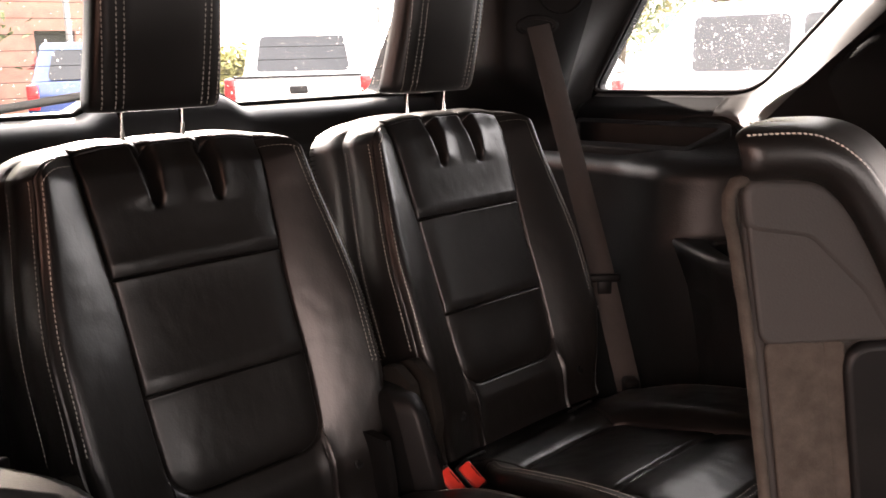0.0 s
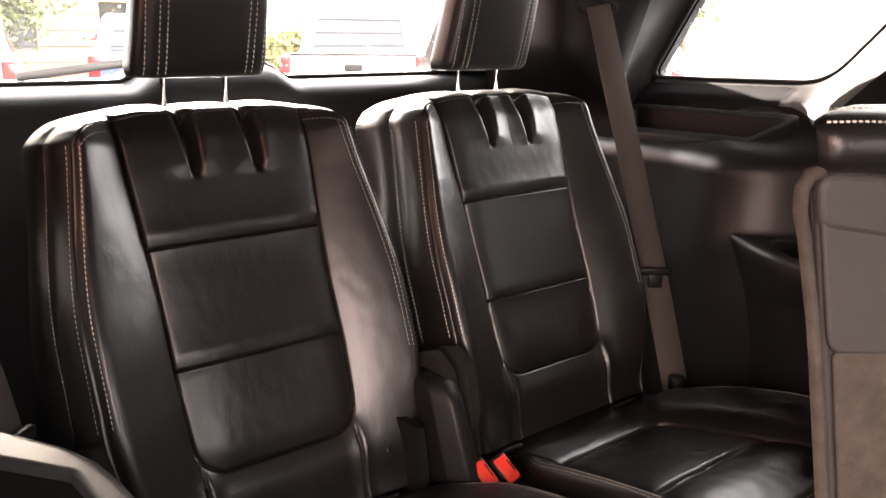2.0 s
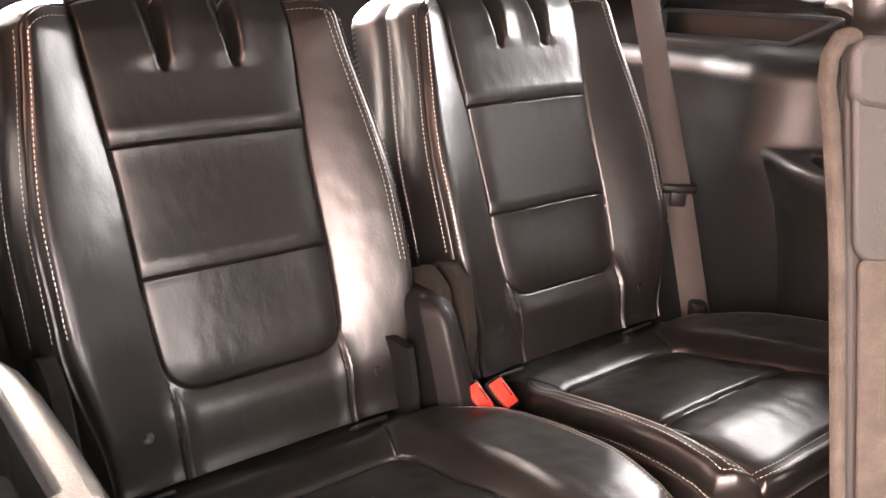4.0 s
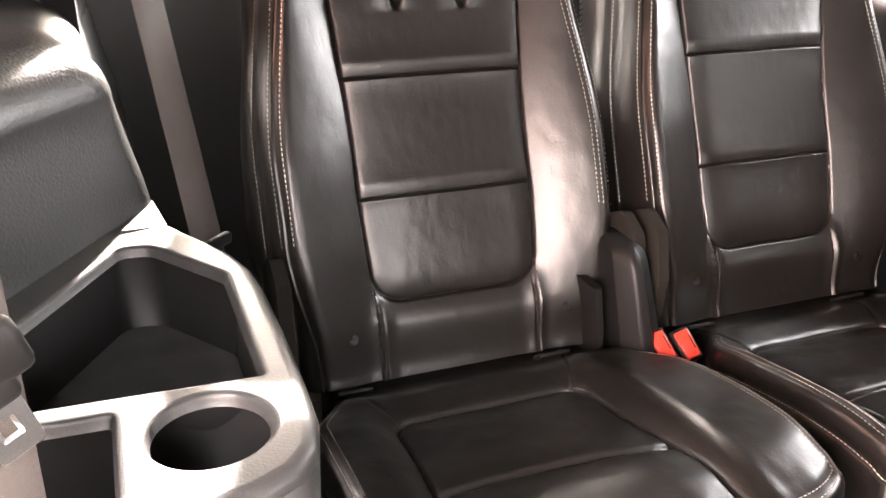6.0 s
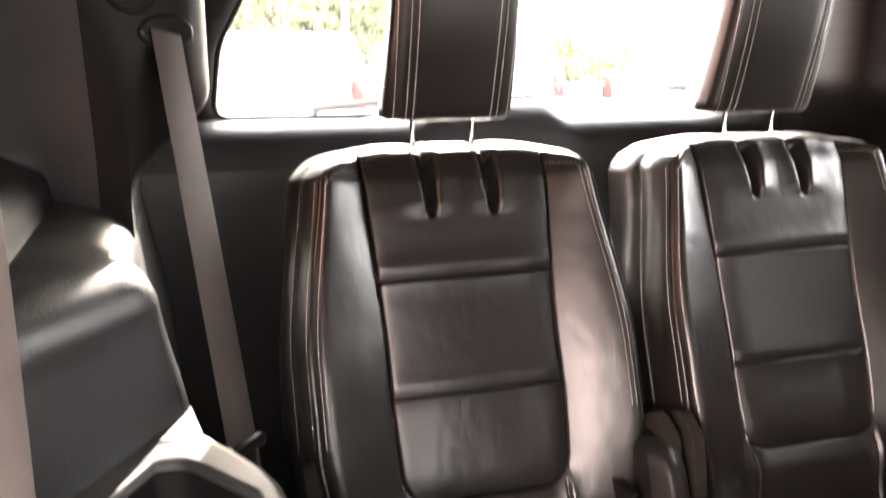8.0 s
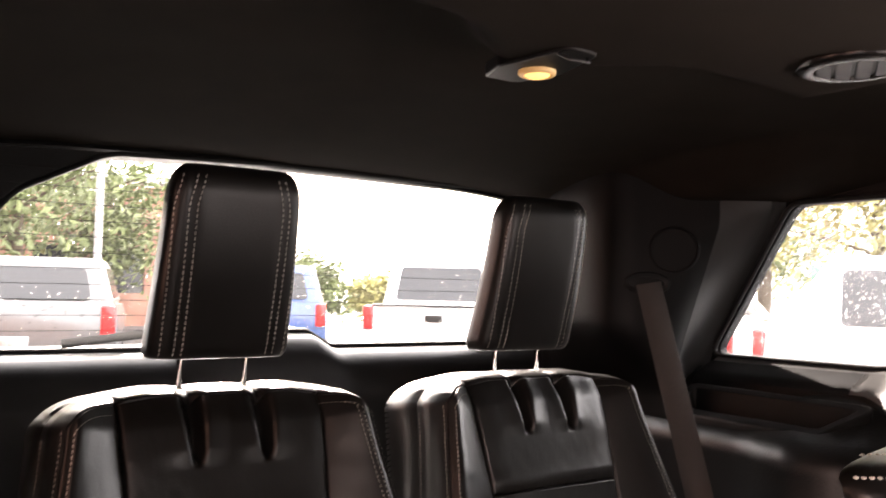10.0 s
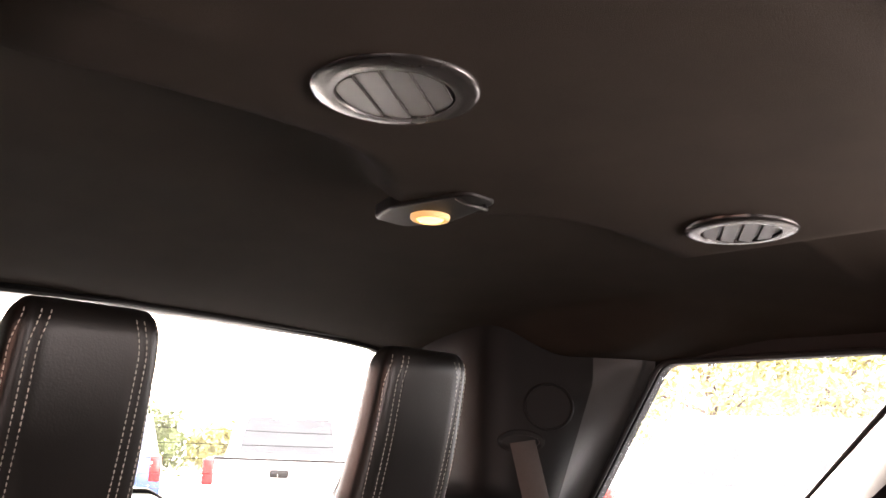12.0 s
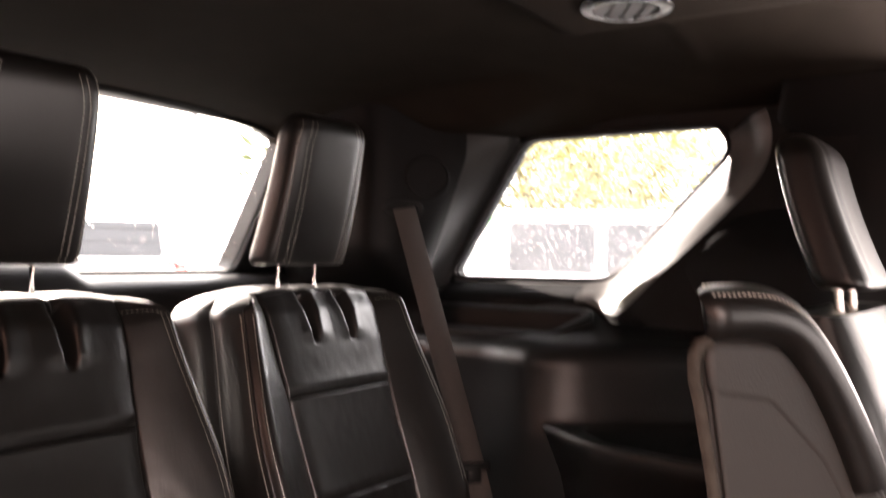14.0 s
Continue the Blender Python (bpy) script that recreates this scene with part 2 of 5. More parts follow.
# ---- mesh helpers ----
class Shape:
    """Collects vertices and faces for one mesh."""

    def __init__(self):
        self.v, self.f = [], []

    def grid(self, fn, nu, nv, close_u=False, flip=False):
        base = len(self.v)
        for j in range(nv + 1):
            for i in range(nu if close_u else nu + 1):
                self.v.append(tuple(fn(i / nu, j / nv)))
        w = nu if close_u else nu + 1
        for j in range(nv):
            for i in range(nu):
                a, b = base + j * w + i, base + j * w + (i + 1) % w
                q = (a, b, b + w, a + w)
                self.f.append(q[::-1] if flip else q)
        return base

    def rings(self, loops, closed=True, cap0=False, cap1=False):
        base, n = len(self.v), len(loops[0])
        for lp in loops:
            self.v.extend(tuple(p) for p in lp)
        for k in range(len(loops) - 1):
            for i in range(n if closed else n - 1):
                a, b = base + k * n + i, base + k * n + (i + 1) % n
                self.f.append((a, b, b + n, a + n))
        if cap0:
            self.f.append(tuple(range(base + n - 1, base - 1, -1)))
        if cap1:
            e = base + (len(loops) - 1) * n
            self.f.append(tuple(range(e, e + n)))
        return base

    def tube(self, pts, r, n=10, caps=True):
        pts = [Vector(p) for p in pts]
        loops, up = [], Vector((0.03, 0.1, 1))
        for i, p in enumerate(pts):
            d = (pts[min(i + 1, len(pts) - 1)] - pts[max(i - 1, 0)]).normalized()
            s = d.cross(up)
            if s.length < 1e-3:
                s = d.cross(Vector((1, 0, 0)))
            s.normalize()
            t = s.cross(d)
            rr = r[i] if isinstance(r, (list, tuple)) else r
            loops.append([p + rr * (math.cos(a) * s + math.sin(a) * t) for a in (2 * math.pi * k / n for k in range(n))])
        self.rings(loops, True, caps, caps)

    def strip(self, pts, sides, width, thick):
        """A flat band along pts, width measured along sides, with rounded thickness."""
        loops = []
        for i, p in enumerate(pts):
            p = Vector(p)
            d = (Vector(pts[min(i + 1, len(pts) - 1)]) - Vector(pts[max(i - 1, 0)])).normalized()
            s = Vector(sides[i] if isinstance(sides, list) else sides)
            s = (s - d * s.dot(d)).normalized()
            n = s.cross(d)
            h, t = width / 2, thick / 2
            loops.append([p + a * s + b * n for a, b in ((-h, 0), (-h + t, t), (0, t), (h - t, t), (h, 0), (h - t, -t), (0, -t), (-h + t, -t))])
        self.rings(loops, True, True, True)

    def slab(self, outer, holes, zt, zb, r=0.006, hole_depths=(), fn=None, seg=4, hole_low=None):
        """A plate with rounded rim and through or blind holes. Loops run counter-clockwise."""
        fn = fn or (lambda x, y, z: (x, y, z))

        def normals(lp):
            n = len(lp)
            out = []
            for i in range(n):
                a, b = Vector(lp[i - 1]), Vector(lp[(i + 1) % n])
                d = (b - a).normalized()
                out.append(Vector((d.y, -d.x)))
            return out

        def ring(lp, nn, off, z):
            return [fn(p[0] + n.x * off, p[1] + n.y * off, z) for p, n in zip(lp, nn)]

        tops = [outer] + list(holes)
        flatpts = [p for lp in tops for p in lp]
        base = len(self.v)
        self.v.extend(fn(p[0], p[1], zt) for p in flatpts)
        for tri in geometry.tessellate_polygon([[Vector((p[0], p[1], 0)) for p in lp] for lp in tops]):
            a, b, c = (Vector(flatpts[i]) for i in tri)
            ccw = (b - a).cross(c - a) > 0
            self.f.append(tuple(base + i for i in (tri if ccw else tri[::-1])))
        nn = normals(outer)
        arcs = [(r * math.sin(k / seg * math.pi / 2), zt - r * (1 - math.cos(k / seg * math.pi / 2))) for k in range(seg + 1)]
        self.rings([ring(outer, nn, o, z) for o, z in reversed(arcs + [(r, zb)])], True, False, False)
        for h, lp in enumerate(holes):
            nn = normals(lp)
            depth = hole_depths[h] if h < len(hole_depths) else (zb if hole_low is None else hole_low)
            loops = [ring(lp, nn, -o, z) for o, z in [(o * 0.45, zt - (zt - z) * 0.45) for o, z in arcs] + [(r * 0.45 + 0.002, depth)]]
            self.rings(loops, True, False, h < len(hole_depths))
        return self

    def box(self, c, s, bev=0.0, m=None):
        bm = bmesh.new()
        bmesh.ops.create_cube(bm, size=1)
        for v in bm.verts:
            v.co = Vector((v.co.x * s[0], v.co.y * s[1], v.co.z * s[2]))
        if bev:
            bmesh.ops.bevel(bm, geom=bm.edges[:], offset=bev, segments=2, affect="EDGES", profile=0.5)
        base = len(self.v)
        bm.verts.index_update()
        for v in bm.verts:
            p = v.co if m is None else m @ v.co
            self.v.append((p.x + c[0], p.y + c[1], p.z + c[2]))
        for f in bm.faces:
            self.f.append(tuple(base + v.index for v in f.verts))
        bm.free()
        return self

    def mesh(self, name, mat, smooth=True, fix=True, merge=0.0):
        me = bpy.data.meshes.new(name)
        me.from_pydata(self.v, [], self.f)
        me.validate()
        if fix or merge:
            bm = bmesh.new()
            bm.from_mesh(me)
            if merge:
                bmesh.ops.remove_doubles(bm, verts=bm.verts[:], dist=merge)
            if fix:
                bmesh.ops.recalc_face_normals(bm, faces=bm.faces[:])
            bm.to_mesh(me)
            bm.free()
        if smooth:
            me.polygons.foreach_set("use_smooth", [True] * len(me.polygons))
            me.set_sharp_from_angle(angle=radians(50))
        me.materials.append(mat)
        return me


def part(name, shape, mat, parent=None, label="", smooth=True, fix=True, merge=0.0):
    """Links a shape as one mesh object under a thing."""
    me = shape.mesh(name, mat, smooth, fix, merge) if isinstance(shape, Shape) else shape
    ob = new(name, me)
    if parent:
        ob.parent = parent
        root = parent
        off = Vector((0, 0, 0))
        while root:
            off += root.location
            root = root.parent
        ob.location = -off
    return tagged(ob, label)


def thing(name, at, label, category, group="", kind=""):
    ob = new(name)
    ob.empty_display_size = 0.05
    ob.location = at
    return tagged(ob, label, category, group, kind)


def smooth(a, b, x):
    t = min(1.0, max(0.0, (x - a) / (b - a)))
    return t * t * (3 - 2 * t)


def rounded(corners, seg=6):
    """A closed loop from corners (x, y, radius)."""
    out, n = [], len(corners)
    for i, (x, y, r) in enumerate(corners):
        p = Vector((x, y))
        a = (Vector(corners[i - 1][:2]) - p)
        b = (Vector(corners[(i + 1) % n][:2]) - p)
        if r <= 0:
            out.append((x, y))
            continue
        ra, rb = a.normalized(), b.normalized()
        half = math.acos(max(-1, min(1, ra.dot(rb)))) / 2
        d = min(r / math.tan(half), a.length * 0.49, b.length * 0.49)
        p0, p2 = p + ra * d, p + rb * d
        for k in range(seg + 1):
            t = k / seg
            q = (1 - t) ** 2 * p0 + 2 * t * (1 - t) * p + t * t * p2
            out.append((q.x, q.y))
    return out


def dense(loop, step):
    out = []
    n = len(loop)
    for i in range(n):
        a, b = Vector(loop[i]), Vector(loop[(i + 1) % n])
        k = max(1, int((b - a).length / step))
        out.extend(tuple(a.lerp(b, j / k)) for j in range(k))
    return out


def ccw(loop):
    area = sum(a[0] * b[1] - b[0] * a[1] for a, b in zip(loop, loop[1:] + loop[:1]))
    return loop if area > 0 else loop[::-1]


def along(points, u):
    """The point at fraction u of a polyline, by knots evenly spaced, smoothed."""
    n = len(points) - 1
    x = min(max(u, 0.0), 1.0) * n
    i = min(int(x), n - 1)
    t = x - i
    p = [Vector(points[max(0, min(n, i + k))]) for k in (-1, 0, 1, 2)]
    return 0.5 * (2 * p[1] + (p[2] - p[0]) * t + (2 * p[0] - 5 * p[1] + 4 * p[2] - p[3]) * t * t + (3 * p[1] - p[0] - 3 * p[2] + p[3]) * t ** 3)


# ---- the vehicle's shell ----
QW = ccw(dense(rounded([(0.192, 1.288, 0.02), (-0.206, 1.292, 0.13), (-0.447, 1.545, 0.05),
                        (-0.428, 1.590, 0.05), (-0.015, 1.588, 0.05)], 10), 0.02))


def side_x(z):
    """Distance of the glass from the middle line."""
    return 0.835 - 0.10 * (z - 1.28)


def headliner_z(x, y):
    z = 1.664 - 0.075 * min(1.1, abs(x) / 0.80) ** 3
    z -= 0.030 * smooth(-0.26, 0.62, y) + 0.008 * smooth(-0.22, -0.02, y) * (1 - smooth(0.25, 0.7, abs(x)))
    z -= 0.05 * smooth(-1.6, -2.9, y)
    # the air duct in front hangs lower and ends in a soft step round the vents and the lamp
    line = -0.335 + 0.110 * math.exp(-((x + 0.03) / 0.10) ** 2)
    free = max(smooth(line - 0.025, line + 0.050, y), smooth(0.315, 0.43, x), smooth(0.44, 0.60, -x))
    z += (0.034 + 0.010 * smooth(0.05, -0.15, x)) * free * (1 - 0.6 * smooth(0.0, 0.45, y))
    z += 0.009 * math.exp(-((y + 0.745) / 0.028) ** 2)
    # a slack fold in the cloth beside each vent
    z -= 0.006 * math.exp(-((y + 0.465 - 0.05 * (abs(x) - 0.45)) / 0.014) ** 2) * smooth(0.36, 0.44, abs(x)) * (1 - smooth(0.56, 0.68, abs(x)))
    e = smooth(0.55, 0.67, abs(x)) * smooth(-0.25, 0.0, y)
    return z + (1.591 - z) * e


def build_headliner():
    s = Shape()
    s.grid(lambda u, v: ((x := -0.86 + 1.72 * u), (y := -1.70 + 2.27 * v), headliner_z(x, y)), 150, 210)
    return tagged(part("ceiling", s, HEADLINER, fix=False), "brown-black cloth headliner sloping down to the tailgate", "ceiling", kind="structure")


build_headliner()
rf = Shape()
rf.grid(lambda u, v: ((x := -0.90 + 1.80 * u), (y := -1.74 + 2.42 * v), 1.745 - 0.07 * abs(x / 0.90) ** 3 - 0.03 * smooth(0.1, 0.68, y)), 24, 24)
rf.grid(lambda u, v: ((x := -0.90 + 1.80 * u), (y := -1.74 + 2.42 * v), 1.735 - 0.07 * abs(x / 0.90) ** 3 - 0.03 * smooth(0.1, 0.68, y)), 24, 24)
tagged(part("roof", rf, HARD, fix=False), "plain sheet-metal vehicle roof over the headliner", "roof", kind="structure")


def rear_header():
    """Slim plastic strip along the headliner's rear edge."""
    s = Shape()
    pts = [(-0.60 + 0.03 * k, 0.545, headliner_z(-0.60 + 0.03 * k, 0.545) - 0.002) for k in range(41)]
    s.strip(pts, (0, 1, 0.25), 0.036, 0.010)
    return tagged(part("trim_header", s, RIM_PLASTIC), "slim grey strip between headliner and rear window", "trim", kind="structure")


rear_header()


def wall_plate(name, outer, holes, side, thick, label, mat):
    """A side wall on the glass line, with openings."""
    s = Shape()
    s.slab(ccw(dense(outer, 0.15)), [ccw(h) for h in holes], 0.0, -thick, 0.004,
           fn=lambda y, z, d: (side * (side_x(z) - d + 0.012), y, z))
    return tagged(part(name, s, mat, smooth=False), label, "car wall", kind="structure")


REAR_DOOR = rounded([(-0.78, 1.20, 0.03), (-0.82, 1.57, 0.05), (-1.55, 1.57, 0.04), (-1.60, 1.18, 0.03)])
DOORWAY = rounded([(-0.66, 0.46, 0.06), (-0.64, 1.15, 0.1), (-0.68, 1.55, 0.06), (-1.48, 1.55, 0.05), (-1.48, 0.46, 0.06)])
OUTER = [(0.70, 0.40), (0.70, 1.30), (0.60, 1.68), (-1.71, 1.68), (-1.71, 0.40)]
wall_plate("wall_east", OUTER, [QW, REAR_DOOR], 1, 0.02, "dark body side with the door and quarter window openings", HARD)
wall_plate("wall_west", OUTER, [QW, DOORWAY], -1, 0.02, "dark body side with an open rear doorway", HARD)

fs = Shape()
fs.box((0, -0.52, 0.43), (1.76, 2.42, 0.06))
tagged(part("floor", fs, CARPET), "dark carpeted vehicle floor under the seats", "floor", kind="structure")

# unseen closing wall that keeps front light out, opened only for the fill
ws = Shape()
ws.slab(ccw(dense([(-0.9, 0.4), (0.9, 0.4), (0.9, 1.66), (-0.9, 1.66)], 0.2)), [ccw(rounded([(-0.66, 1.12, 0.05), (0.66, 1.12, 0.05), (0.62, 1.50, 0.08), (-0.62, 1.50, 0.08)]))], 0.0, -0.05, 0.004, fn=lambda x, z, d: (x, -1.66 + d, z))
tagged(part("wall_south", ws, HARD, smooth=False), "plain dark closing wall added across the cabin, with an opening for fill light", "car wall", kind="structure")


# ---- tailgate with the rear window ----
def hatch_y(z):
    return 0.605 - 0.26 * (z - 1.29)


RW = ccw(dense(rounded([(-0.533, 1.290, 0.03), (-0.175, 1.290, 0.015), (-0.115, 1.322, 0.03), (0.105, 1.322, 0.03), (0.165, 1.290, 0.02),
                        (0.565, 1.290, 0.04), (0.61, 1.44, 0.2), (0.665, 1.632, 0.04), (0.0, 1.638, 0.0), (-0.30, 1.628, 0.12), (-0.445, 1.552, 0.10),
                        (-0.517, 1.42, 0.12)]), 0.025))
hs = Shape()
hs.slab(ccw(dense([(-0.88, 0.42), (0.88, 0.42), (0.88, 1.3), (0.74, 1.70), (-0.74, 1.70), (-0.88, 1.3)], 0.1)), [RW], 0.0, -0.05, 0.004,
        fn=lambda x, z, d: (x, hatch_y(z) - d + 0.02, z))
hatch = tagged(part("wall_north", hs, HARD, smooth=False), "dark tailgate frame round the rear window", "tailgate", kind="structure")


def hatch_trim():
    s = Shape()

    def fn(u, v):
        x = -0.80 + 1.6 * u
        hump = 0.032 * (smooth(-0.18, -0.11, x) - smooth(0.10, 0.17, x))
        top = 1.286 + hump
        prof = [(0.602, top), (0.585, top - 0.002), (0.555, top - 0.008 - hump * 0.1), (0.53, top - 0.028 - hump * 0.3), (0.515, top - 0.07 - hump * 0.6), (0.51, 1.18), (0.515, 1.05), (0.53, 0.8), (0.54, 0.46)]
        y, z = along(prof, v)
        return (x, y, z)

    s.grid(fn, 120, 48)
    return tagged(part("trim_tailgate", s, TRIM_SATIN), "satin black tailgate trim with a raised middle", "trim", kind="structure")


hatch_trim()


def loop_seal(name, loop, fn, r):
    s = Shape()
    pts = [fn(*p) for p in loop]
    pts.append(pts[0])
    s.tube(pts + [pts[1]], r, 8, False)
    return tagged(part(name, s, RUBBER), "black rubber window seal", "trim", kind="structure")


loop_seal("trim_rear_seal", RW, lambda x, z: (x, hatch_y(z) + 0.004, z), 0.0045)


def pane(name, loop, fn, label, mat=GLASS):
    s = Shape()
    n = len(s.v)
    s.v.extend(fn(*p) for p in loop)
    s.f.append(tuple(range(n, n + len(loop))))
    ob = tagged(part(name, s, mat, smooth=False), label, "window", kind="structure")
    ob.visible_shadow = False
    return ob


def drops(name, loop, fn, count, seed, out):
    """Rain beads on the outer face of a pane."""
    rnd = random.Random(seed)
    xs, zs = [p[0] for p in loop], [p[1] for p in loop]
    s = Shape()
    made = 0
    while made < count:
        x, z = rnd.uniform(min(xs), max(xs)), rnd.uniform(min(zs), max(zs))
        inside = False
        for a, b in zip(loop, loop[1:] + loop[:1]):
            if (a[1] > z) != (b[1] > z) and x < (b[0] - a[0]) * (z - a[1]) / (b[1] - a[1]) + a[0]:
                inside = not inside
        if not inside:
            continue
        made += 1
        r = rnd.uniform(0.0004, 0.0010) * (1 + (rnd.random() < 0.15))
        c = Vector(fn(x, z)) + Vector(out) * 0.002
        o = Vector(out)
        t1 = o.cross(Vector((0, 0, 1))).normalized()
        t2 = o.cross(t1)
        base = len(s.v)
        for k in range(7):
            a = 2 * math.pi * k / 7
            s.v.append(tuple(c + r * (math.cos(a) * t1 + 1.5 * math.sin(a) * t2)))
        for k in range(7):
            a = 2 * math.pi * k / 7
            s.v.append(tuple(c + 0.7 * r * (math.cos(a) * t1 + 1.5 * math.sin(a) * t2) + o * r * 0.5))
        s.v.append(tuple(c + o * r * 0.75))
        for k in range(7):
            j = (k + 1) % 7
            s.f.append((base + k, base + j, base + 7 + j, base + 7 + k))
            s.f.append((base + 7 + k, base + 7 + j, base + 14))
        s.f.append(tuple(base + k for k in range(6, -1, -1)))
    ob = tagged(part(name, s, WATER), "small rain beads on the outside of the glass", "rain drops", kind="stuff")
    ob.visible_shadow = False
    return ob


pane("window_1", RW, lambda x, z: (x, hatch_y(z) + 0.012, z), "clear rear window with rain beads")
drops("rear_window_drops", RW, lambda x, z: (x, hatch_y(z) + 0.012, z), 700, 3, (0, 0.97, 0.25))
for side, nm in ((1, "window_2"), (-1, "window_3")):
    pane(nm, QW, lambda y, z, side=side: (side * (side_x(z) + 0.014), y, z), "wet rear quarter window with rain beads", WET_GLASS)
    drops("quarter_window_drops", QW, lambda y, z, side=side: (side * (side_x(z) + 0.014), y, z), 1500, 5, (side, 0, 0.1))
    loop_seal("trim_quarter_seal", QW, lambda y, z, side=side: (side * (side_x(z) - 0.002), y, z), 0.005)

pane("window_4", ccw(REAR_DOOR), lambda y, z: (side_x(z) + 0.004, y, z), "dark privacy glass in the far rear door", PRIVACY)
# added pane that dims the sky through the closing wall's opening
pane("window_5", ccw(rounded([(-0.66, 1.12, 0.05), (0.66, 1.12, 0.05), (0.62, 1.50, 0.08), (-0.62, 1.50, 0.08)])), lambda x, z: (x, -1.69, z), "unseen dark pane added in the opening of the closing wall", PRIVACY)

# thin heating wires on the rear glass
wires = Shape()
for k in range(11):
    z = 1.325 + 0.027 * k
    wires.strip([(-0.56, hatch_y(z) + 0.009, z), (0.56, hatch_y(z) + 0.009, z)], (0, 0, 1), 0.0011, 0.0006)
tagged(part("heating_wires", wires, RUBBER), "thin dark heating wires across the rear glass", "heating wires", kind="stuff")


# ---- side trims, the same on both sides ----
def q_rear(z):
    return 0.196 - 0.170 * (z - 1.29) / 0.257


def pillar_face(x):
    """The flat face that carries the belt slot."""
    return 0.122 - 0.905 * (x - 0.640)


def pillar_trim(side):
    """The rear pillar between quarter window and rear window."""
    s = Shape()

    def fn(u, v):
        z = 1.15 + 0.52 * v
        q = q_rear(min(1.58, max(1.285, z)))
        gx = side_x(z) + 0.004
        prof = [(gx, q - 0.004), (gx - 0.02, q + 0.003), (0.765, q + 0.5 * max(0.0, pillar_face(0.765) - q) + 0.008)]
        prof += [(x, pillar_face(x) + k * max(0.0, q + 0.04 - pillar_face(x))) for x, k in ((0.70, 0.55), (0.655, 0.3), (0.61, 0.12), (0.572, 0.05))]
        prof += [(0.552, 0.225), (0.556, 0.30), (0.585, 0.42), (0.64, 0.50), (0.70, 0.585)]
        x, y = along(prof, u)
        x += max(0.0, 0.662 - x) * smooth(1.36, 1.21, z)
        return (side * x, y, z)

    # the pillar's edge takes a lighter plastic in place of light falling on it
    edge = Shape()
    edge.grid(lambda u, v: fn(u * 0.27, v), 18, 40)
    tagged(part("trim_pillar_edge", edge, RIM_PLASTIC), "pillar trim edge beside the quarter glass, lightened in colour to look lit", "trim", kind="structure")
    s.grid(lambda u, v: fn(0.27 + 0.73 * u, v), 50, 40)
    return tagged(part("trim_pillar", s, PILLAR), "charcoal plastic rear pillar trim", "trim", kind="structure")


def sill_trim(side):
    """Trim round the quarter window: a broad ledge with sunlight put into its colour, then the flat pillar face."""
    s = Shape()
    n = len(QW)
    outs = []
    for i in range(n):
        a, b = Vector(QW[i - 2]), Vector(QW[(i + 2) % n])
        d = (b - a).normalized()
        outs.append(Vector((d.y, -d.x)))
    rings = []
    for inb, off in ((-0.002, 0.0), (0.006, 0.006), (0.022, 0.020), (0.040, 0.037), (0.058, 0.055), (0.070, 0.070), (0.078, 0.094), (0.081, 0.12), (0.083, 0.16), (0.085, 0.23)):
        lp = []
        for (y, z), o in zip(QW, outs):
            k = 0.45 + 0.55 * smooth(0.1, 0.6, -o.x)
            yy = max(y + o.x * off * k, -0.625 if side < 0 else -0.74)
            yy = min(yy, 0.30)
            scoop = 0.062 * min(1.0, off / 0.094) * smooth(0.25, 0.7, -o.x) * smooth(1.52, 1.32, z) if side > 0 else 0.0
            lp.append((side * (side_x(z) - inb * (0.8 + 0.2 * k) - scoop), yy, min(1.60, max(1.215, z + o.y * off * k))))
        rings.append(lp)
    keep = [i for i in range(n) if outs[i].x < 0.35 and outs[i].y < 0.45]
    start = next(i for i in range(n) if i in keep and (i - 1) % n not in keep)
    order = [(start + k) % n for k in range(len(keep))]
    front = [i for i in order if outs[i].x < -0.12 and outs[i].y < 0.25]
    under = [i for i in order if outs[i].x >= -0.12]
    near = [order.index(i) for i in front]
    cut = order[max(0, min(near) - 2):max(near) + 3]
    low = [i for i in order if i in under and outs[i].y < 0]
    high = [i for i in order if outs[i].y >= 0.1]
    # the ledge's pale colour stands in for sunlight; the trim beyond stays dark
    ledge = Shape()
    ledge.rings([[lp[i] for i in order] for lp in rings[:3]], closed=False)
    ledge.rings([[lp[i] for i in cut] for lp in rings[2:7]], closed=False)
    tagged(part("trim_window_ledge", ledge, SUNLIT_SILL), "plastic ledge round the quarter window, lightened in colour to look sunlit", "trim", kind="structure")
    s.rings([[lp[i] for i in low] for lp in rings[2:7]], closed=False)
    s.rings([[lp[i] for i in high] for lp in rings[2:7]], closed=False)
    s.rings([[lp[i] for i in order] for lp in rings[6:]], closed=False)

    # pillar in front of the window, up to the roof
    def fp(u, v):
        z = 1.215 + 0.425 * v
        edge = along([(1.205, -0.300), (1.303, -0.385), (1.40, -0.470), (1.518, -0.525), (1.65, -0.555)], v)[1]
        far = -0.645 - 0.14 * (side > 0)
        prof = [(0.760, edge), (0.752, edge - 0.02), (0.742, edge + (far - edge) * 0.35), (0.742, edge + (far - edge) * 0.7), (0.755, far + 0.03), (0.80, far)]
        x, y = along(prof, u)
        return (side * (x - 0.05 * smooth(1.47, 1.66, z) - 0.05 * (side > 0) * smooth(1.50, 1.32, z) * smooth(-0.72, -0.60, y)), y, z)

    s.grid(fp, 30, 24)
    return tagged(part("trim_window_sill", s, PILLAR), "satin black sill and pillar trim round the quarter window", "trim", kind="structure")


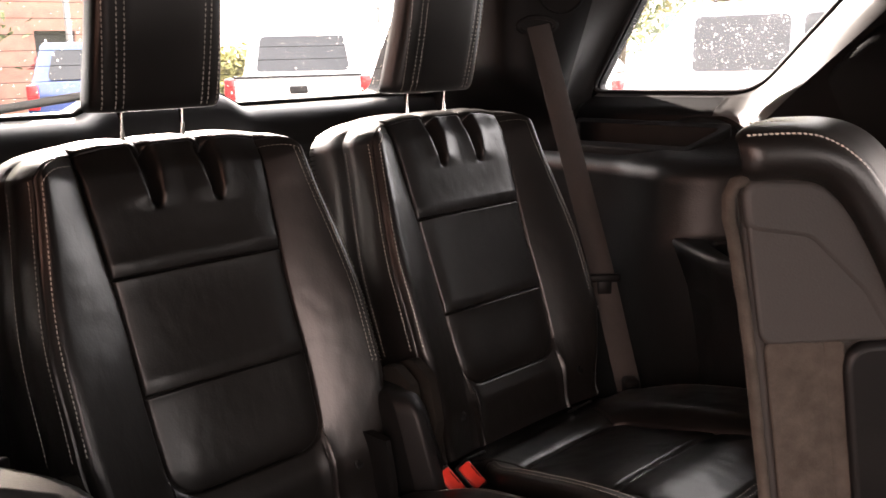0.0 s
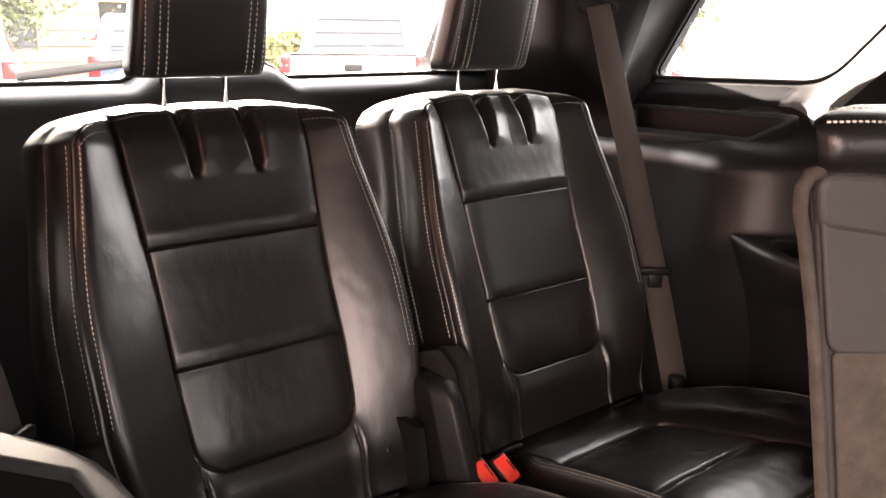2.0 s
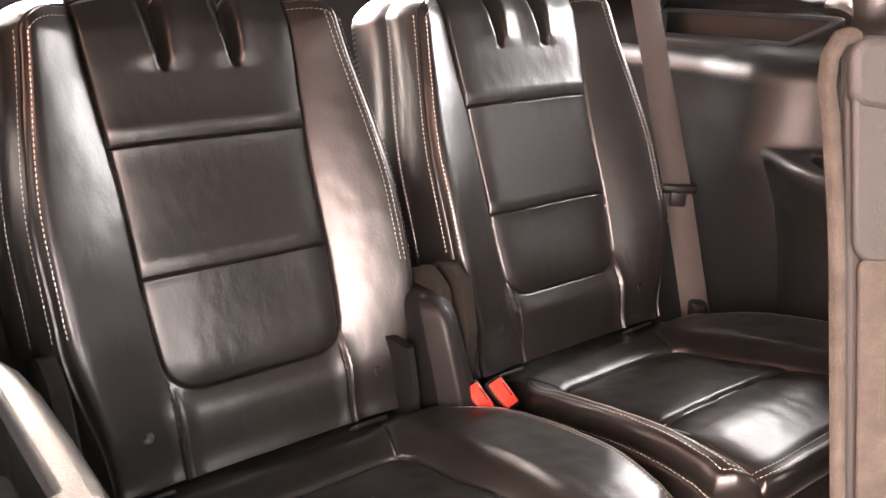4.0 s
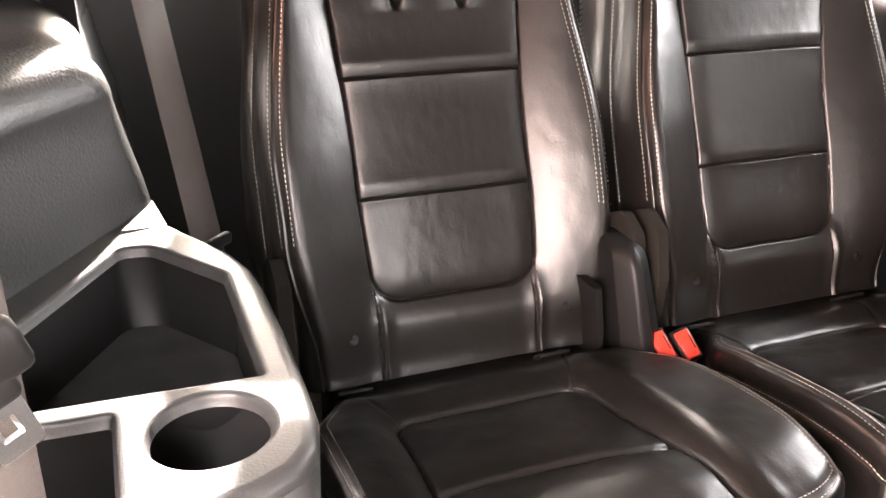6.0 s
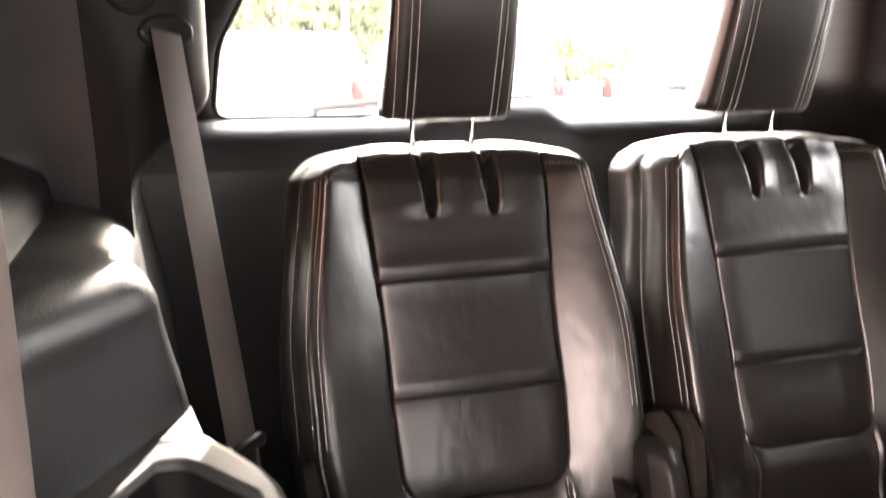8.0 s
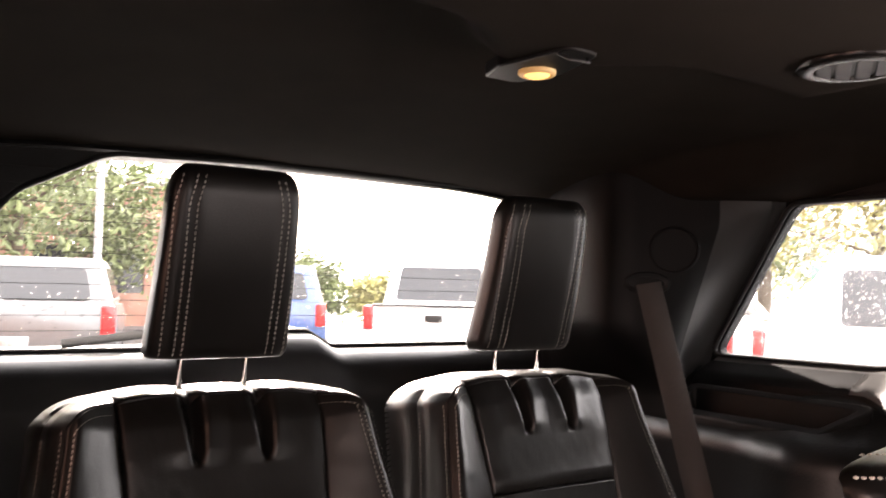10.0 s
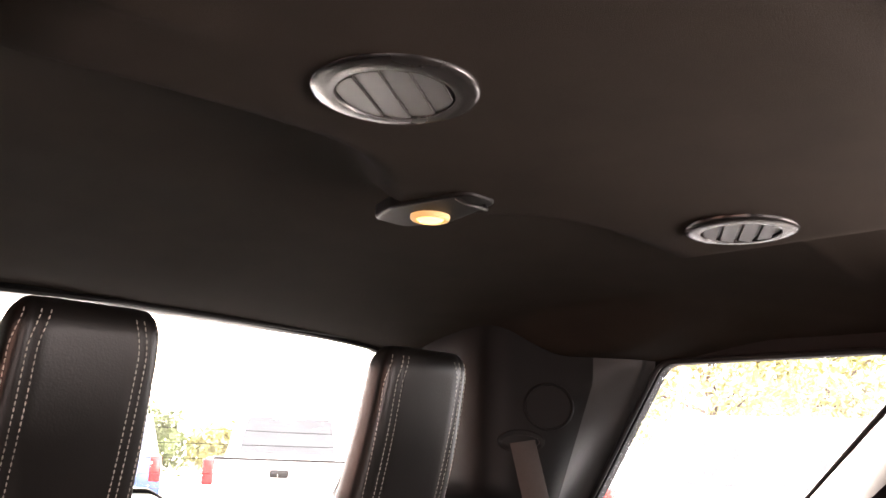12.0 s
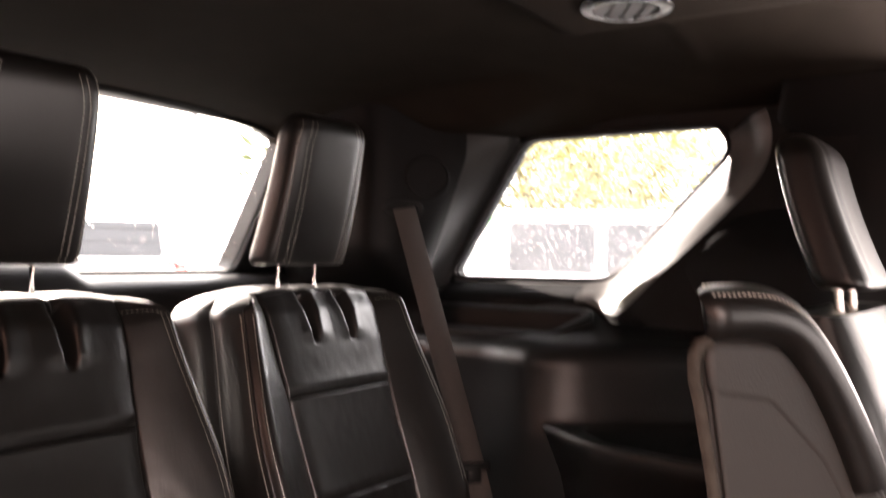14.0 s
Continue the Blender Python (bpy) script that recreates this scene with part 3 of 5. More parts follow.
def lower_trim(side):
    """Lower quarter trim with the bulging corner over the storage bin."""
    s = Shape()

    def wall(y, z):
        """Inner face of the trim."""
        back = 0.632 + 0.012 * smooth(0.95, 1.13, z) - 0.012 * smooth(0.45, 0.8, z) * (1 - smooth(0.8, 1.1, z))
        t = -0.12 - y
        soft = 0.04 if side < 0 else 0.12
        x = back - 0.030 * smooth(0.0, -0.14, y) + 0.72 * (0.5 * t * t / soft if 0 < t < soft else max(0.0, t - soft / 2))
        if side > 0:
            low = back - 0.030 * smooth(0.0, -0.14, y)
            x = low + (x - low) * smooth(1.005, 1.035, z)
        return min(x, 0.776)

    def fn(u, v):
        y = 0.56 - 1.24 * u
        # on the west the top is a level shelf with a rounded edge
        flat_top = smooth(0.42, 0.32, y) if side < 0 else 0.0
        zs = 1.13 + 0.016 * flat_top
        if v < 0.5:
            z = 0.46 + (zs - 0.46) * v / 0.5
            lean = 0.020 * smooth(1.04, 1.20, z) if side < 0 else 0.0
            return (side * (wall(y, z) + lean), y, z)
        x0, r, bend = wall(y, zs) + (0.020 * smooth(1.04, 1.20, zs) if side < 0 else 0.0), 0.058 + 0.004 * flat_top, radians(60 + 26 * flat_top)
        if v < 0.8:
            a = bend * (v - 0.5) / 0.3
            x, z = x0 + r * (1 - math.cos(a)), zs + r * math.sin(a)
        else:
            k = (v - 0.8) / 0.2
            x1, z1 = x0 + r * (1 - math.cos(bend)), zs + r * math.sin(bend)
            x = x1 + (0.815 - x1) * k
            z = z1 + (0.60 * (x - x1) - 0.006 * math.sin(k * math.pi)) * (1 - 0.8 * flat_top)
            if side > 0 and 0.674 < x < 0.736 and -0.150 - 0.8 * (x - 0.677) < y < 0.150:
                z -= 0.075
        return (side * min(x, 0.815), y, z)

    s.grid(fn, 150, 80)
    ob = tagged(part("trim_quarter_lower", s, TRIM), "black grained quarter trim with a bulging front corner", "trim", kind="structure")
    if side < 0:
        return ob
    # shallow tray let into the shelf
    t = Shape()
    tray = rounded([(0.16, 0.668, 0.012), (-0.155, 0.668, 0.018), (-0.215, 0.742, 0.012), (0.16, 0.742, 0.012)])
    rim = ccw(dense(tray, 0.02))
    hole = ccw(dense(rounded([(0.148, 0.677, 0.010), (-0.150, 0.677, 0.014), (-0.195, 0.733, 0.008), (0.148, 0.733, 0.010)]), 0.02))

    def slope(y, x, z):
        return (side * x, y, z + 1.187 + 0.62 * (x - 0.668))

    t.slab(rim, [hole], 0.004, -0.02, 0.004, [-0.055], fn=slope)
    tr = part("tray", t, HARD, ob, "open storage tray with a raised rim", merge=0.0)
    return ob


BIN_OUT = [(-0.622, -0.170), (-0.600, -0.203), (-0.575, -0.243), (-0.554, -0.280), (-0.543, -0.312), (-0.538, -0.350), (-0.535, -0.42), (-0.534, -0.50), (-0.535, -0.545), (-0.541, -0.575),
           (-0.554, -0.592), (-0.575, -0.603), (-0.610, -0.611), (-0.66, -0.617), (-0.80, -0.626), (-0.80, -0.42), (-0.78, -0.385), (-0.73, -0.31), (-0.66, -0.207), (-0.635, -0.175)]
BIN_HOLE = [(-0.545, -0.492, 0.008), (-0.551, -0.318, 0.02), (-0.612, -0.238, 0.03), (-0.645, -0.236, 0.02), (-0.722, -0.355, 0.02), (-0.745, -0.484, 0.012)]


def storage_bin(side):
    """Armrest bin with a cup holder and a pocket, moulded in one piece."""
    ob = thing("storage_bin", (side * 0.62, -0.42, 0.46), "black moulded armrest bin with cup holder and pocket beside the seat", "storage bin", "armrest bins")
    sg = -side

    def place(x, y, z):
        zz = z + 0.010 * smooth(-0.45, -0.15, y)
        return (sg * x, y, zz)

    s = Shape()
    cup = [(-0.593 + 0.0445 * math.cos(a), -0.541 + 0.0445 * math.sin(a)) for a in (2 * math.pi * k / 40 for k in range(40))]
    pocket = ccw(dense(rounded([(-0.646, -0.500, 0.012), (-0.644, -0.600, 0.014), (-0.735, -0.606, 0.012), (-0.735, -0.497, 0.012)]), 0.02))
    s.slab(ccw(dense(BIN_OUT, 0.012)), [ccw(dense(rounded(BIN_HOLE), 0.015)), cup, pocket], 1.026, 1.0125, 0.011, [], fn=place, seg=5, hole_low=1.0165)
    part("rim", s, RIM_PLASTIC, ob, "satin black rim with a round cup holder")
    cav = Shape()
    for lp, depth in ((ccw(dense(rounded(BIN_HOLE), 0.015)), 0.935), (ccw(cup), 0.955), (pocket, 0.93)):
        cx = sum(p[0] for p in lp) / len(lp)
        cy = sum(p[1] for p in lp) / len(lp)
        grow = [(0.0054, 1.0185), (0.0062, 1.005), (0.003, 0.99), (-0.002, depth + 0.006), (-0.008, depth)]
        cav.rings([[place(x + (x - cx) / math.hypot(x - cx, y - cy) * o, y + (y - cy) / math.hypot(x - cx, y - cy) * o, z) for x, y in lp] for o, z in grow], True, False, True)
    part("cavity", cav, HARD, ob, "black inner walls of the bin, cup holder and pocket")
    # side below the rim
    b = Shape()
    loop = ccw(dense(BIN_OUT, 0.02))
    levels = [(1.0135, 0.0105, 0.0), (1.006, 0.0115, 0.004), (0.997, 0.0105, 0.011), (0.985, 0.0075, 0.022), (0.968, 0.003, 0.034), (0.945, -0.003, 0.044),
              (0.91, -0.008, 0.052), (0.86, -0.013, 0.057), (0.80, -0.018, 0.060), (0.60, -0.022, 0.06), (0.46, -0.022, 0.06)]
    cx, cy = -0.66, -0.42

    def swell(x, y, o, f):
        """Moves an outline point outwards, and forwards where the bin rounds down at its front."""
        d = max(0.05, math.hypot(x - cx, y - cy))
        return x + (x - cx) / d * o, y + (y - cy) / d * o - f * smooth(-0.49, -0.575, y)

    turned_down = [[place(*swell(x, y, o, f), z) for x, y in loop] for z, o, f in levels]
    b.rings(turned_down[5:])
    roll = Shape()
    roll.rings(turned_down[:6])
    part("front_roll", roll, RIM_PLASTIC if side < 0 else TRIM, ob, "rounded edge below the rim")
    part("body", b, TRIM, ob, "black grained side panel under the rim")
    m = Shape()
    mat = ccw(dense(rounded([(x + (-0.64 - x) * 0.04, y + (-0.35 - y) * 0.05, r) for x, y, r in BIN_HOLE]), 0.03))
    m.slab(mat, [], 0.943, 0.938, 0.002, fn=place)
    part("bin_mat", m, LINER, ob, "grey felt mat in the bin")
    c = Shape()
    c.rings([[place(-0.593 + r * math.cos(a), -0.545 + r * math.sin(a), z) for a in (2 * math.pi * k / 32 for k in range(32))] for r, z in ((0.030, 0.957), (0.029, 0.961), (0.022, 0.961), (0.021, 0.957))])
    part("cup_ring", c, HARD, ob)
    if side < 0:
        # small triangle where the rim meets the quarter trim
        k = Shape()
        tri = [(-0.638, -0.205, 1.028), (-0.596, -0.200, 1.026), (-0.606, -0.130, 1.028), (-0.611, -0.122, 1.028), (-0.620, -0.135, 1.028)]
        k.rings([[place(x, y, z - dz) for x, y, z in tri] for dz in (0.020, 0.002, 0.0)], True, True, True)
        part("rim_gusset", k, RIM_PLASTIC, ob)
    return ob


for side in (1, -1):
    pillar_trim(side)
    sill_trim(side)
    lower_trim(side)
    storage_bin(side)


# ---- third-row seats ----
UP, FWD = Vector((0, 0.348, 0.937)), Vector((0, -0.937, 0.348))
V_BOT, V_TOP = -0.378, 0.160
CREASES = [0.0, -0.149]


def half_width(v):
    """Distance of the double seam from the seat's middle."""
    return 0.212 - 0.034 * smooth(-0.10, 0.20, v) - 0.026 * smooth(-0.19, -0.36, v)


def groove(v):
    return 0.1165 + 0.011 * smooth(-0.1, 0.17, v) - 0.005 * smooth(-0.15, -0.28, v)


def back_height(u, v):
    """Relief of the backrest's front, forward of the seat plane."""
    a = abs(u)
    g = groove(v)
    # distance outside the stitched panel, whose lower corners are rounded
    cr = 0.040
    dx, dv = a - (g - cr), (-0.281 + cr) - v
    if dx > 0 and dv > 0:
        d = math.hypot(dx, dv) - cr
    else:
        d = max(dx, dv) - cr
    w = half_width(v)
    if d >= 0:
        side = smooth(0.085, 0.13, a) * (1 - 0.75 * smooth(-0.20, -0.375, v))
        high = 0.008 + (0.026 + 0.010 * smooth(0.10, -0.15, v)) * side
        h = high * (1 - math.exp(-d / (0.020 + 0.012 * side)))
        if a > g:
            # the wing rises towards its outer seam, then rolls over
            k = (a - g) / max(0.02, w - g)
            wing = high * (1.04 * (1 - (1 - min(1.0, k / 0.92)) ** 1.22) - 0.20 * max(0.0, (k - 0.80) / 0.20) ** 2)
            h += (0.9 * wing + 0.1 * h - h) * smooth(0.085, 0.13, a)
        if v < -0.27:
            h -= 0.0028 * math.exp(-((a - 0.105) / 0.0018) ** 2) * smooth(-0.27, -0.29, v)
            h -= 0.012 * smooth(-0.30, -0.37, v)
    else:
        e = -d
        h = 0.007 * (1 - math.exp(-e / 0.016)) - 0.001
        for line in CREASES:
            q = v - line
            h -= 0.0040 * math.exp(-(q / 0.0014) ** 2)
            if q > 0:
                h += 0.0050 * math.exp(-q / 0.034) * smooth(-0.004, 0.022, q) * (1.7 if line == 0 else 1.0)
            else:
                h += 0.0034 * math.exp(q / 0.014)
        if v > 0:
            h += 0.006 * smooth(0.0, 0.10, v)
        # two deep tucks running over the top edge
        for c in (-0.042, 0.044):
            k = smooth(0.076, 0.100, v)
            wid = 0.0062 + 0.0052 * smooth(0.08, 0.16, v)
            h -= 0.024 * k * math.exp(-(abs(u - c) / wid) ** 2.4)
            h += 0.003 * k * math.exp(-((a - 0.043) / 0.026) ** 2) * (1 - math.exp(-((u - c) / wid) ** 2))
    h -= 0.0044 * math.exp(-(d / 0.0015) ** 2)
    h += 0.0011 * noise.noise((u * 12, v * 12, 1.0)) + 0.0003 * noise.noise((u * 60, v * 45, 4.0))
    # faint vertical wrinkles in the middle panels
    h += 0.00010 * noise.noise((u * 55, v * 9, 7.0)) * smooth(0.02, -0.05, v)
    h -= 0.010 * smooth(0.125, 0.17, v)
    return h


def back_point(c, r):
    """Front of the backrest for c in -1..1 across and r in 0..1 up."""
    corner = 0.166 - 0.014 * max(0.0, (abs(c) - 0.5) / 0.5) - 0.020 * max(0.0, (abs(c) - 0.72) / 0.28) ** 4
    v = V_BOT + r * (corner - V_BOT)
    w = half_width(v)
    u = c * w
    for k in (-0.042, 0.044):
        v -= 0.014 * smooth(0.88, 1.0, r) * math.exp(-((u - k) / 0.011) ** 2)
    return u, v, back_height(u, v) - 0.003 * math.exp(-((1 - abs(c)) / 0.010) ** 2)


def seat_world(u, v, h):
    p = Vector((u, 0, 1.12)) + v * UP + h * FWD
    return (p.x, p.y, p.z)


def flank(k):
    """Outward offset, depth and share of the front relief for the rings that turn from the front to the back."""
    return [(0.000, 0.0, 1.0), (0.0012, -0.0042, 0.95), (0.0026, -0.0050, 0.9), (0.0052, -0.0036, 0.8), (0.010, -0.012, 0.6), (0.016, -0.028, 0.4), (0.0205, -0.055, 0.2), (0.0180, -0.0575, 0.0),
            (0.0185, -0.0595, 0.0), (0.024, -0.066, 0.0), (0.027, -0.092, 0.0), (0.028, -0.122, 0.0), (0.020, -0.148, 0.0)][k]


def seat_backrest():
    s = Shape()
    nu, nv = 280, 480
    pts = [[back_point(-1 + 2 * i / nu, j / nv) for i in range(nu + 1)] for j in range(nv + 1)]
    base = len(s.v)
    for row in pts:
        s.v.extend(seat_world(*p) for p in row)
    w = nu + 1
    for j in range(nv):
        for i in range(nu):
            a = base + j * w + i
            s.f.append((a, a + 1, a + w + 1, a + w))
    # boundary indices and their outward directions
    edge = [(j, 0) for j in range(nv)] + [(nv, i) for i in range(nu)] + [(j, nu) for j in range(nv, -1, -1)]
    loop = [pts[j][i] for j, i in edge]
    idx = [base + j * w + i for j, i in edge]
    n = len(edge)
    outs = []
    for k in range(n):
        a, b = loop[max(0, k - 4)], loop[min(n - 1, k + 4)]
        d = Vector((b[0] - a[0], b[1] - a[1]))
        d.normalize()
        outs.append(Vector((-d.y, d.x)))
    prev = idx
    for k in range(1, 13):
        o, dz, fade = flank(k)
        cur = []
        for q in range(n):
            u, v, h = loop[q]
            hh = (h - 0.022) * fade + 0.022 + dz * (1 + 0.45 * smooth(0.06, -0.30, v) * smooth(7.5, 11.0, k))
            ou = outs[q]
            uu, vv = u + ou.x * o, v + ou.y * (o * 0.55) - 0.19 * dz * smooth(0.02, 0.15, v)
            bul = 0.002 * noise.noise((u * 9, v * 9, dz * 20))
            s.v.append(seat_world(uu + ou.x * bul, vv, hh))
            cur.append(len(s.v) - 1)
        for q in range(n - 1):
            s.f.append((prev[q], prev[q + 1], cur[q + 1], cur[q]))
        prev = cur
    s.f.append(tuple(prev[::6] + [prev[-1]])[::-1])
    return s


def stitch_row(s, pts, normals, length=0.0042, gap=0.0020, r=0.00068):
    """Short thread stitches along a line of points."""
    step = length + gap
    want = 0.0
    total = [0.0]
    for a, b in zip(pts, pts[1:]):
        total.append(total[-1] + (Vector(b) - Vector(a)).length)

    def at(d):
        i = max(0, min(len(pts) - 2, int(np.searchsorted(total, d)) - 1))
        t = (d - total[i]) / max(1e-9, total[i + 1] - total[i])
        return Vector(pts[i]).lerp(Vector(pts[i + 1]), t), Vector(normals[i])

    while want + length < total[-1]:
        (p, n), (q, _) = at(want), at(want + length)
        d = (q - p).normalized()
        side = d.cross(n).normalized()
        base = len(s.v)
        m = (p + q) / 2
        for c, k, hgt in ((p, 0.5, 0.0), (m, 1.0, 1.0), (q, 0.5, 0.0)):
            for a in (-1, 0, 1):
                s.v.append(tuple(c + side * (a * r * k) + n * (r * 0.25 + (r * 0.9 * hgt if a == 0 else 0.0))))
        for k in range(2):
            for a in range(2):
                e = base + 3 * k + a
                s.f.append((e, e + 1, e + 4, e + 3))
        want += step
    return s


def back_rows():
    """Thread lines on the backrest: a double seam on each edge and a single one on each flank."""
    s = Shape()
    for sg in (-1, 1):
        for inner in (0, 1, 2) if sg < 0 else (0, 1, 2, 3):
            line, nrm = [], []
            edge = 0.984 if sg < 0 else (0.945 if inner == 0 else 0.915)
            for k in range(90):
                r = 0.36 + (0.618 if inner in (0, 3) else 0.64) * k / 89
                if inner in (0, 3):
                    u, v, h = back_point(sg * edge, r)
                    line.append(seat_world(u, v, h + 0.0006))
                    nrm.append(FWD + Vector((sg * 0.2, 0, 0)))
                else:
                    u, v, h = back_point(sg, r)
                    o, dz = (0.0068, -0.0062) if inner == 1 else (0.0200, -0.050)
                    fade = 0.7 if inner == 1 else 0.2
                    line.append(seat_world(u + sg * (o + 0.0017), v, (h - 0.022) * fade + 0.022 + dz))
                    nrm.append(FWD * 0.5 + Vector((sg * 0.85, 0, 0)))
            if inner == 0:
                for k in range(1, 26):
                    u, v, h = back_point(sg * (edge - 0.26 * k / 25), 0.978)
                    line.append(seat_world(u, v, h + 0.0006))
                    nrm.append(FWD + UP)
            stitch_row(s, line, nrm)
    return s


# cushion: local x across, y along the car, z up
CUSHION = {"mid": -0.020, "low": 0.228, "high": 0.232}


def cushion_z(x, y):
    base = 0.760 + (-0.14 - y) * 0.195
    a = abs(x - CUSHION["mid"])
    # U-shaped seam round the sitting panel
    yb, side = -0.250, 0.118 + 0.012 * smooth(-0.3, -0.5, y)
    cr = 0.030
    dx, dy = a - (side - cr), y - (yb - cr)
    d = (math.hypot(dx, dy) if dx > 0 and dy > 0 else max(dx, dy)) - cr
    h = 0.0
    if d > 0:
        h += (0.018 * smooth(0.10, 0.165, a) * smooth(-0.12, -0.33, y) + 0.012) * (1 - math.exp(-d / 0.014))
        h -= 0.010 * smooth(-0.21, -0.14, y)
    else:
        h += 0.008 * (1 - math.exp(d / 0.025))
        cross = y + 0.425 + 0.04 * (x - CUSHION["mid"])
        h -= 0.006 * math.exp(-(cross / 0.005) ** 2)
        h += 0.006 * math.exp(-((cross + 0.05) / 0.05) ** 2) + 0.003 * math.exp(-((cross - 0.03) / 0.03) ** 2)
    h -= 0.0055 * math.exp(-(d / 0.0020) ** 2)
    # short seams from the panel's rear corners to the edge
    if y > yb - 0.01 and a > 0.08:
        t = (a - side + 0.008) - (y - yb) * 0.42
        h -= 0.0035 * math.exp(-(t / 0.0022) ** 2)
    # the bolsters round down towards the front
    h -= 0.45 * smooth(0.125, 0.175, a) * max(0.0, -0.36 - y) ** 2
    # a soft roll along the rear strip
    h += 0.004 * math.exp(-((y + 0.195) / 0.022) ** 2)
    h += 0.0018 * noise.noise((x * 13, y * 13, 3.0)) + 0.0006 * noise.noise((x * 50, y * 40, 8.0))
    return base + h


def cushion_edge(y, side):
    """Half width: wide in front, drawn in at the rear where the buckles stand."""
    return CUSHION["high" if side > 0 else "low"] - 0.050 * smooth(-0.275, -0.165, y) - 0.006 * smooth(-0.42, -0.54, y)


def cushion_point(c, r):
    """c -1..1 across, r 0..1 from rear to front."""
    front = -0.565 + 0.038 * max(0.0, (abs(c) - 0.45) / 0.55) ** 4
    y = -0.085 + r * (front + 0.085)
    x = c * cushion_edge(y, c)
    z = cushion_z(x, y)
    z -= 0.004 * smooth(0.955, 1.0, abs(c)) + 0.006 * smooth(0.95, 1.0, r) + 0.014 * smooth(0.72, 1.0, r) ** 2
    # the welt between the two thread lines
    z -= 0.0022 * math.exp(-((abs(c) - 0.962) / 0.005) ** 2) * smooth(0.25, 0.32, r)
    return x, y, z


def seat_cushion():
    s = Shape()
    nu, nv = 240, 200
    pts = [[cushion_point(-1 + 2 * i / nu, j / nv) for i in range(nu + 1)] for j in range(nv + 1)]
    for row in pts:
        s.v.extend(row)
    w = nu + 1
    for j in range(nv):
        for i in range(nu):
            a = j * w + i
            s.f.append((a, a + 1, a + w + 1, a + w))
    edge = [(j, 0) for j in range(nv)] + [(nv, i) for i in range(nu)] + [(j, nu) for j in range(nv, -1, -1)]
    loop = [pts[j][i] for j, i in edge]
    idx = [j * w + i for j, i in edge]
    n = len(edge)
    outs = []
    for k in range(n):
        a, b = loop[max(0, k - 5)], loop[min(n - 1, k + 5)]
        d = Vector((b[0] - a[0], b[1] - a[1])).normalized()
        outs.append(Vector((d.y, -d.x)))
    prev = idx
    for o, dz in ((0.0025, -0.002), (0.0055, -0.008), (0.0065, -0.018), (0.0060, -0.033), (0.0035, -0.035), (0.0060, -0.037), (0.007, -0.060), (0.003, -0.10), (-0.008, -0.15)):
        cur = []
        for q in range(n):
            x, y, z = loop[q]
            s.v.append((x + outs[q].x * o, y + outs[q].y * o, z + dz))
            cur.append(len(s.v) - 1)
        for q in range(n - 1):
            s.f.append((prev[q], prev[q + 1], cur[q + 1], cur[q]))
        prev = cur
    s.f.append(tuple(prev[::6] + [prev[-1]]))
    return s


def cushion_rows():
    """A double thread line round the top edge and a single one lower on the flank."""
    s = Shape()
    for edge, fore, out, drop in ((0.982, 0.992, 0.0, 0.0), (0.942, 0.976, 0.0, 0.0), (1.0, 1.0, 0.0068, 0.0300)):
        line, nrm = [], []
        for sg, ks in ((-1, range(0, 60)), (0, range(1, 60)), (1, range(59, -1, -1))):
            for k in ks:
                if sg:
                    x, y, z = cushion_point(sg * edge, 0.30 + (fore - 0.30) * k / 59)
                    x += sg * out
                else:
                    x, y, z = cushion_point(edge * (-1 + 2 * k / 60), fore)
                    y -= out
                line.append((x, y, z - drop + 0.0005))
                nrm.append((sg * (1.0 if drop else 0.2), 0 if sg else (-1.0 if drop else -0.2), 0.2 if drop else 1))
        stitch_row(s, line, nrm, 0.0036, 0.0018, 0.0006)
    return s


def pad_ends(t):
    """Scale across and in depth towards the rounded ends of the pad."""
    f = math.sqrt(max(0.0, 1 - ((t - 0.84) / 0.16) ** 2)) if t > 0.84 else 1.0
    b = math.sqrt(max(0.0, 1 - ((0.07 - t) / 0.07) ** 2)) if t < 0.07 else 1.0
    return (1 - 0.24 * (1 - f)) * (1 - 0.09 * (1 - b)), (0.30 + 0.70 * f) * (0.75 + 0.25 * b)


def head_pad():
    """Head restraint pad: softly rounded slab, its crown narrowing."""
    s = Shape()
    n = 64
    loops = []
    levels = 48
    for k in range(levels + 1):
        t = 0.5 - 0.5 * math.cos(math.pi * k / levels)
        z = 0.003 + 0.240 * t
        hw = 0.0925 - 0.0110 * t
        hd = 0.036 - 0.004 * t
        xs, ys = pad_ends(t)
        yc = 0.064 - 0.060 * t - 0.006 * math.sin(math.pi * t)
        lp = []
        for i in range(n):
            a = 2 * math.pi * i / n
            ca, sa = math.cos(a), math.sin(a)
            x = hw * xs * math.copysign(abs(ca) ** 0.42, ca)
            y = hd * ys * math.copysign(abs(sa) ** 0.55, sa)
            # seams of the side panels
            y += 0.0022 * math.exp(-((abs(x) - 0.060) / 0.004) ** 2) * (1 if sa < 0 else -1) * (abs(sa) > 0.4) * ys
            lp.append((x, y + yc, z))
        loops.append(lp)
    s.rings(loops, True, True, True)
    return s


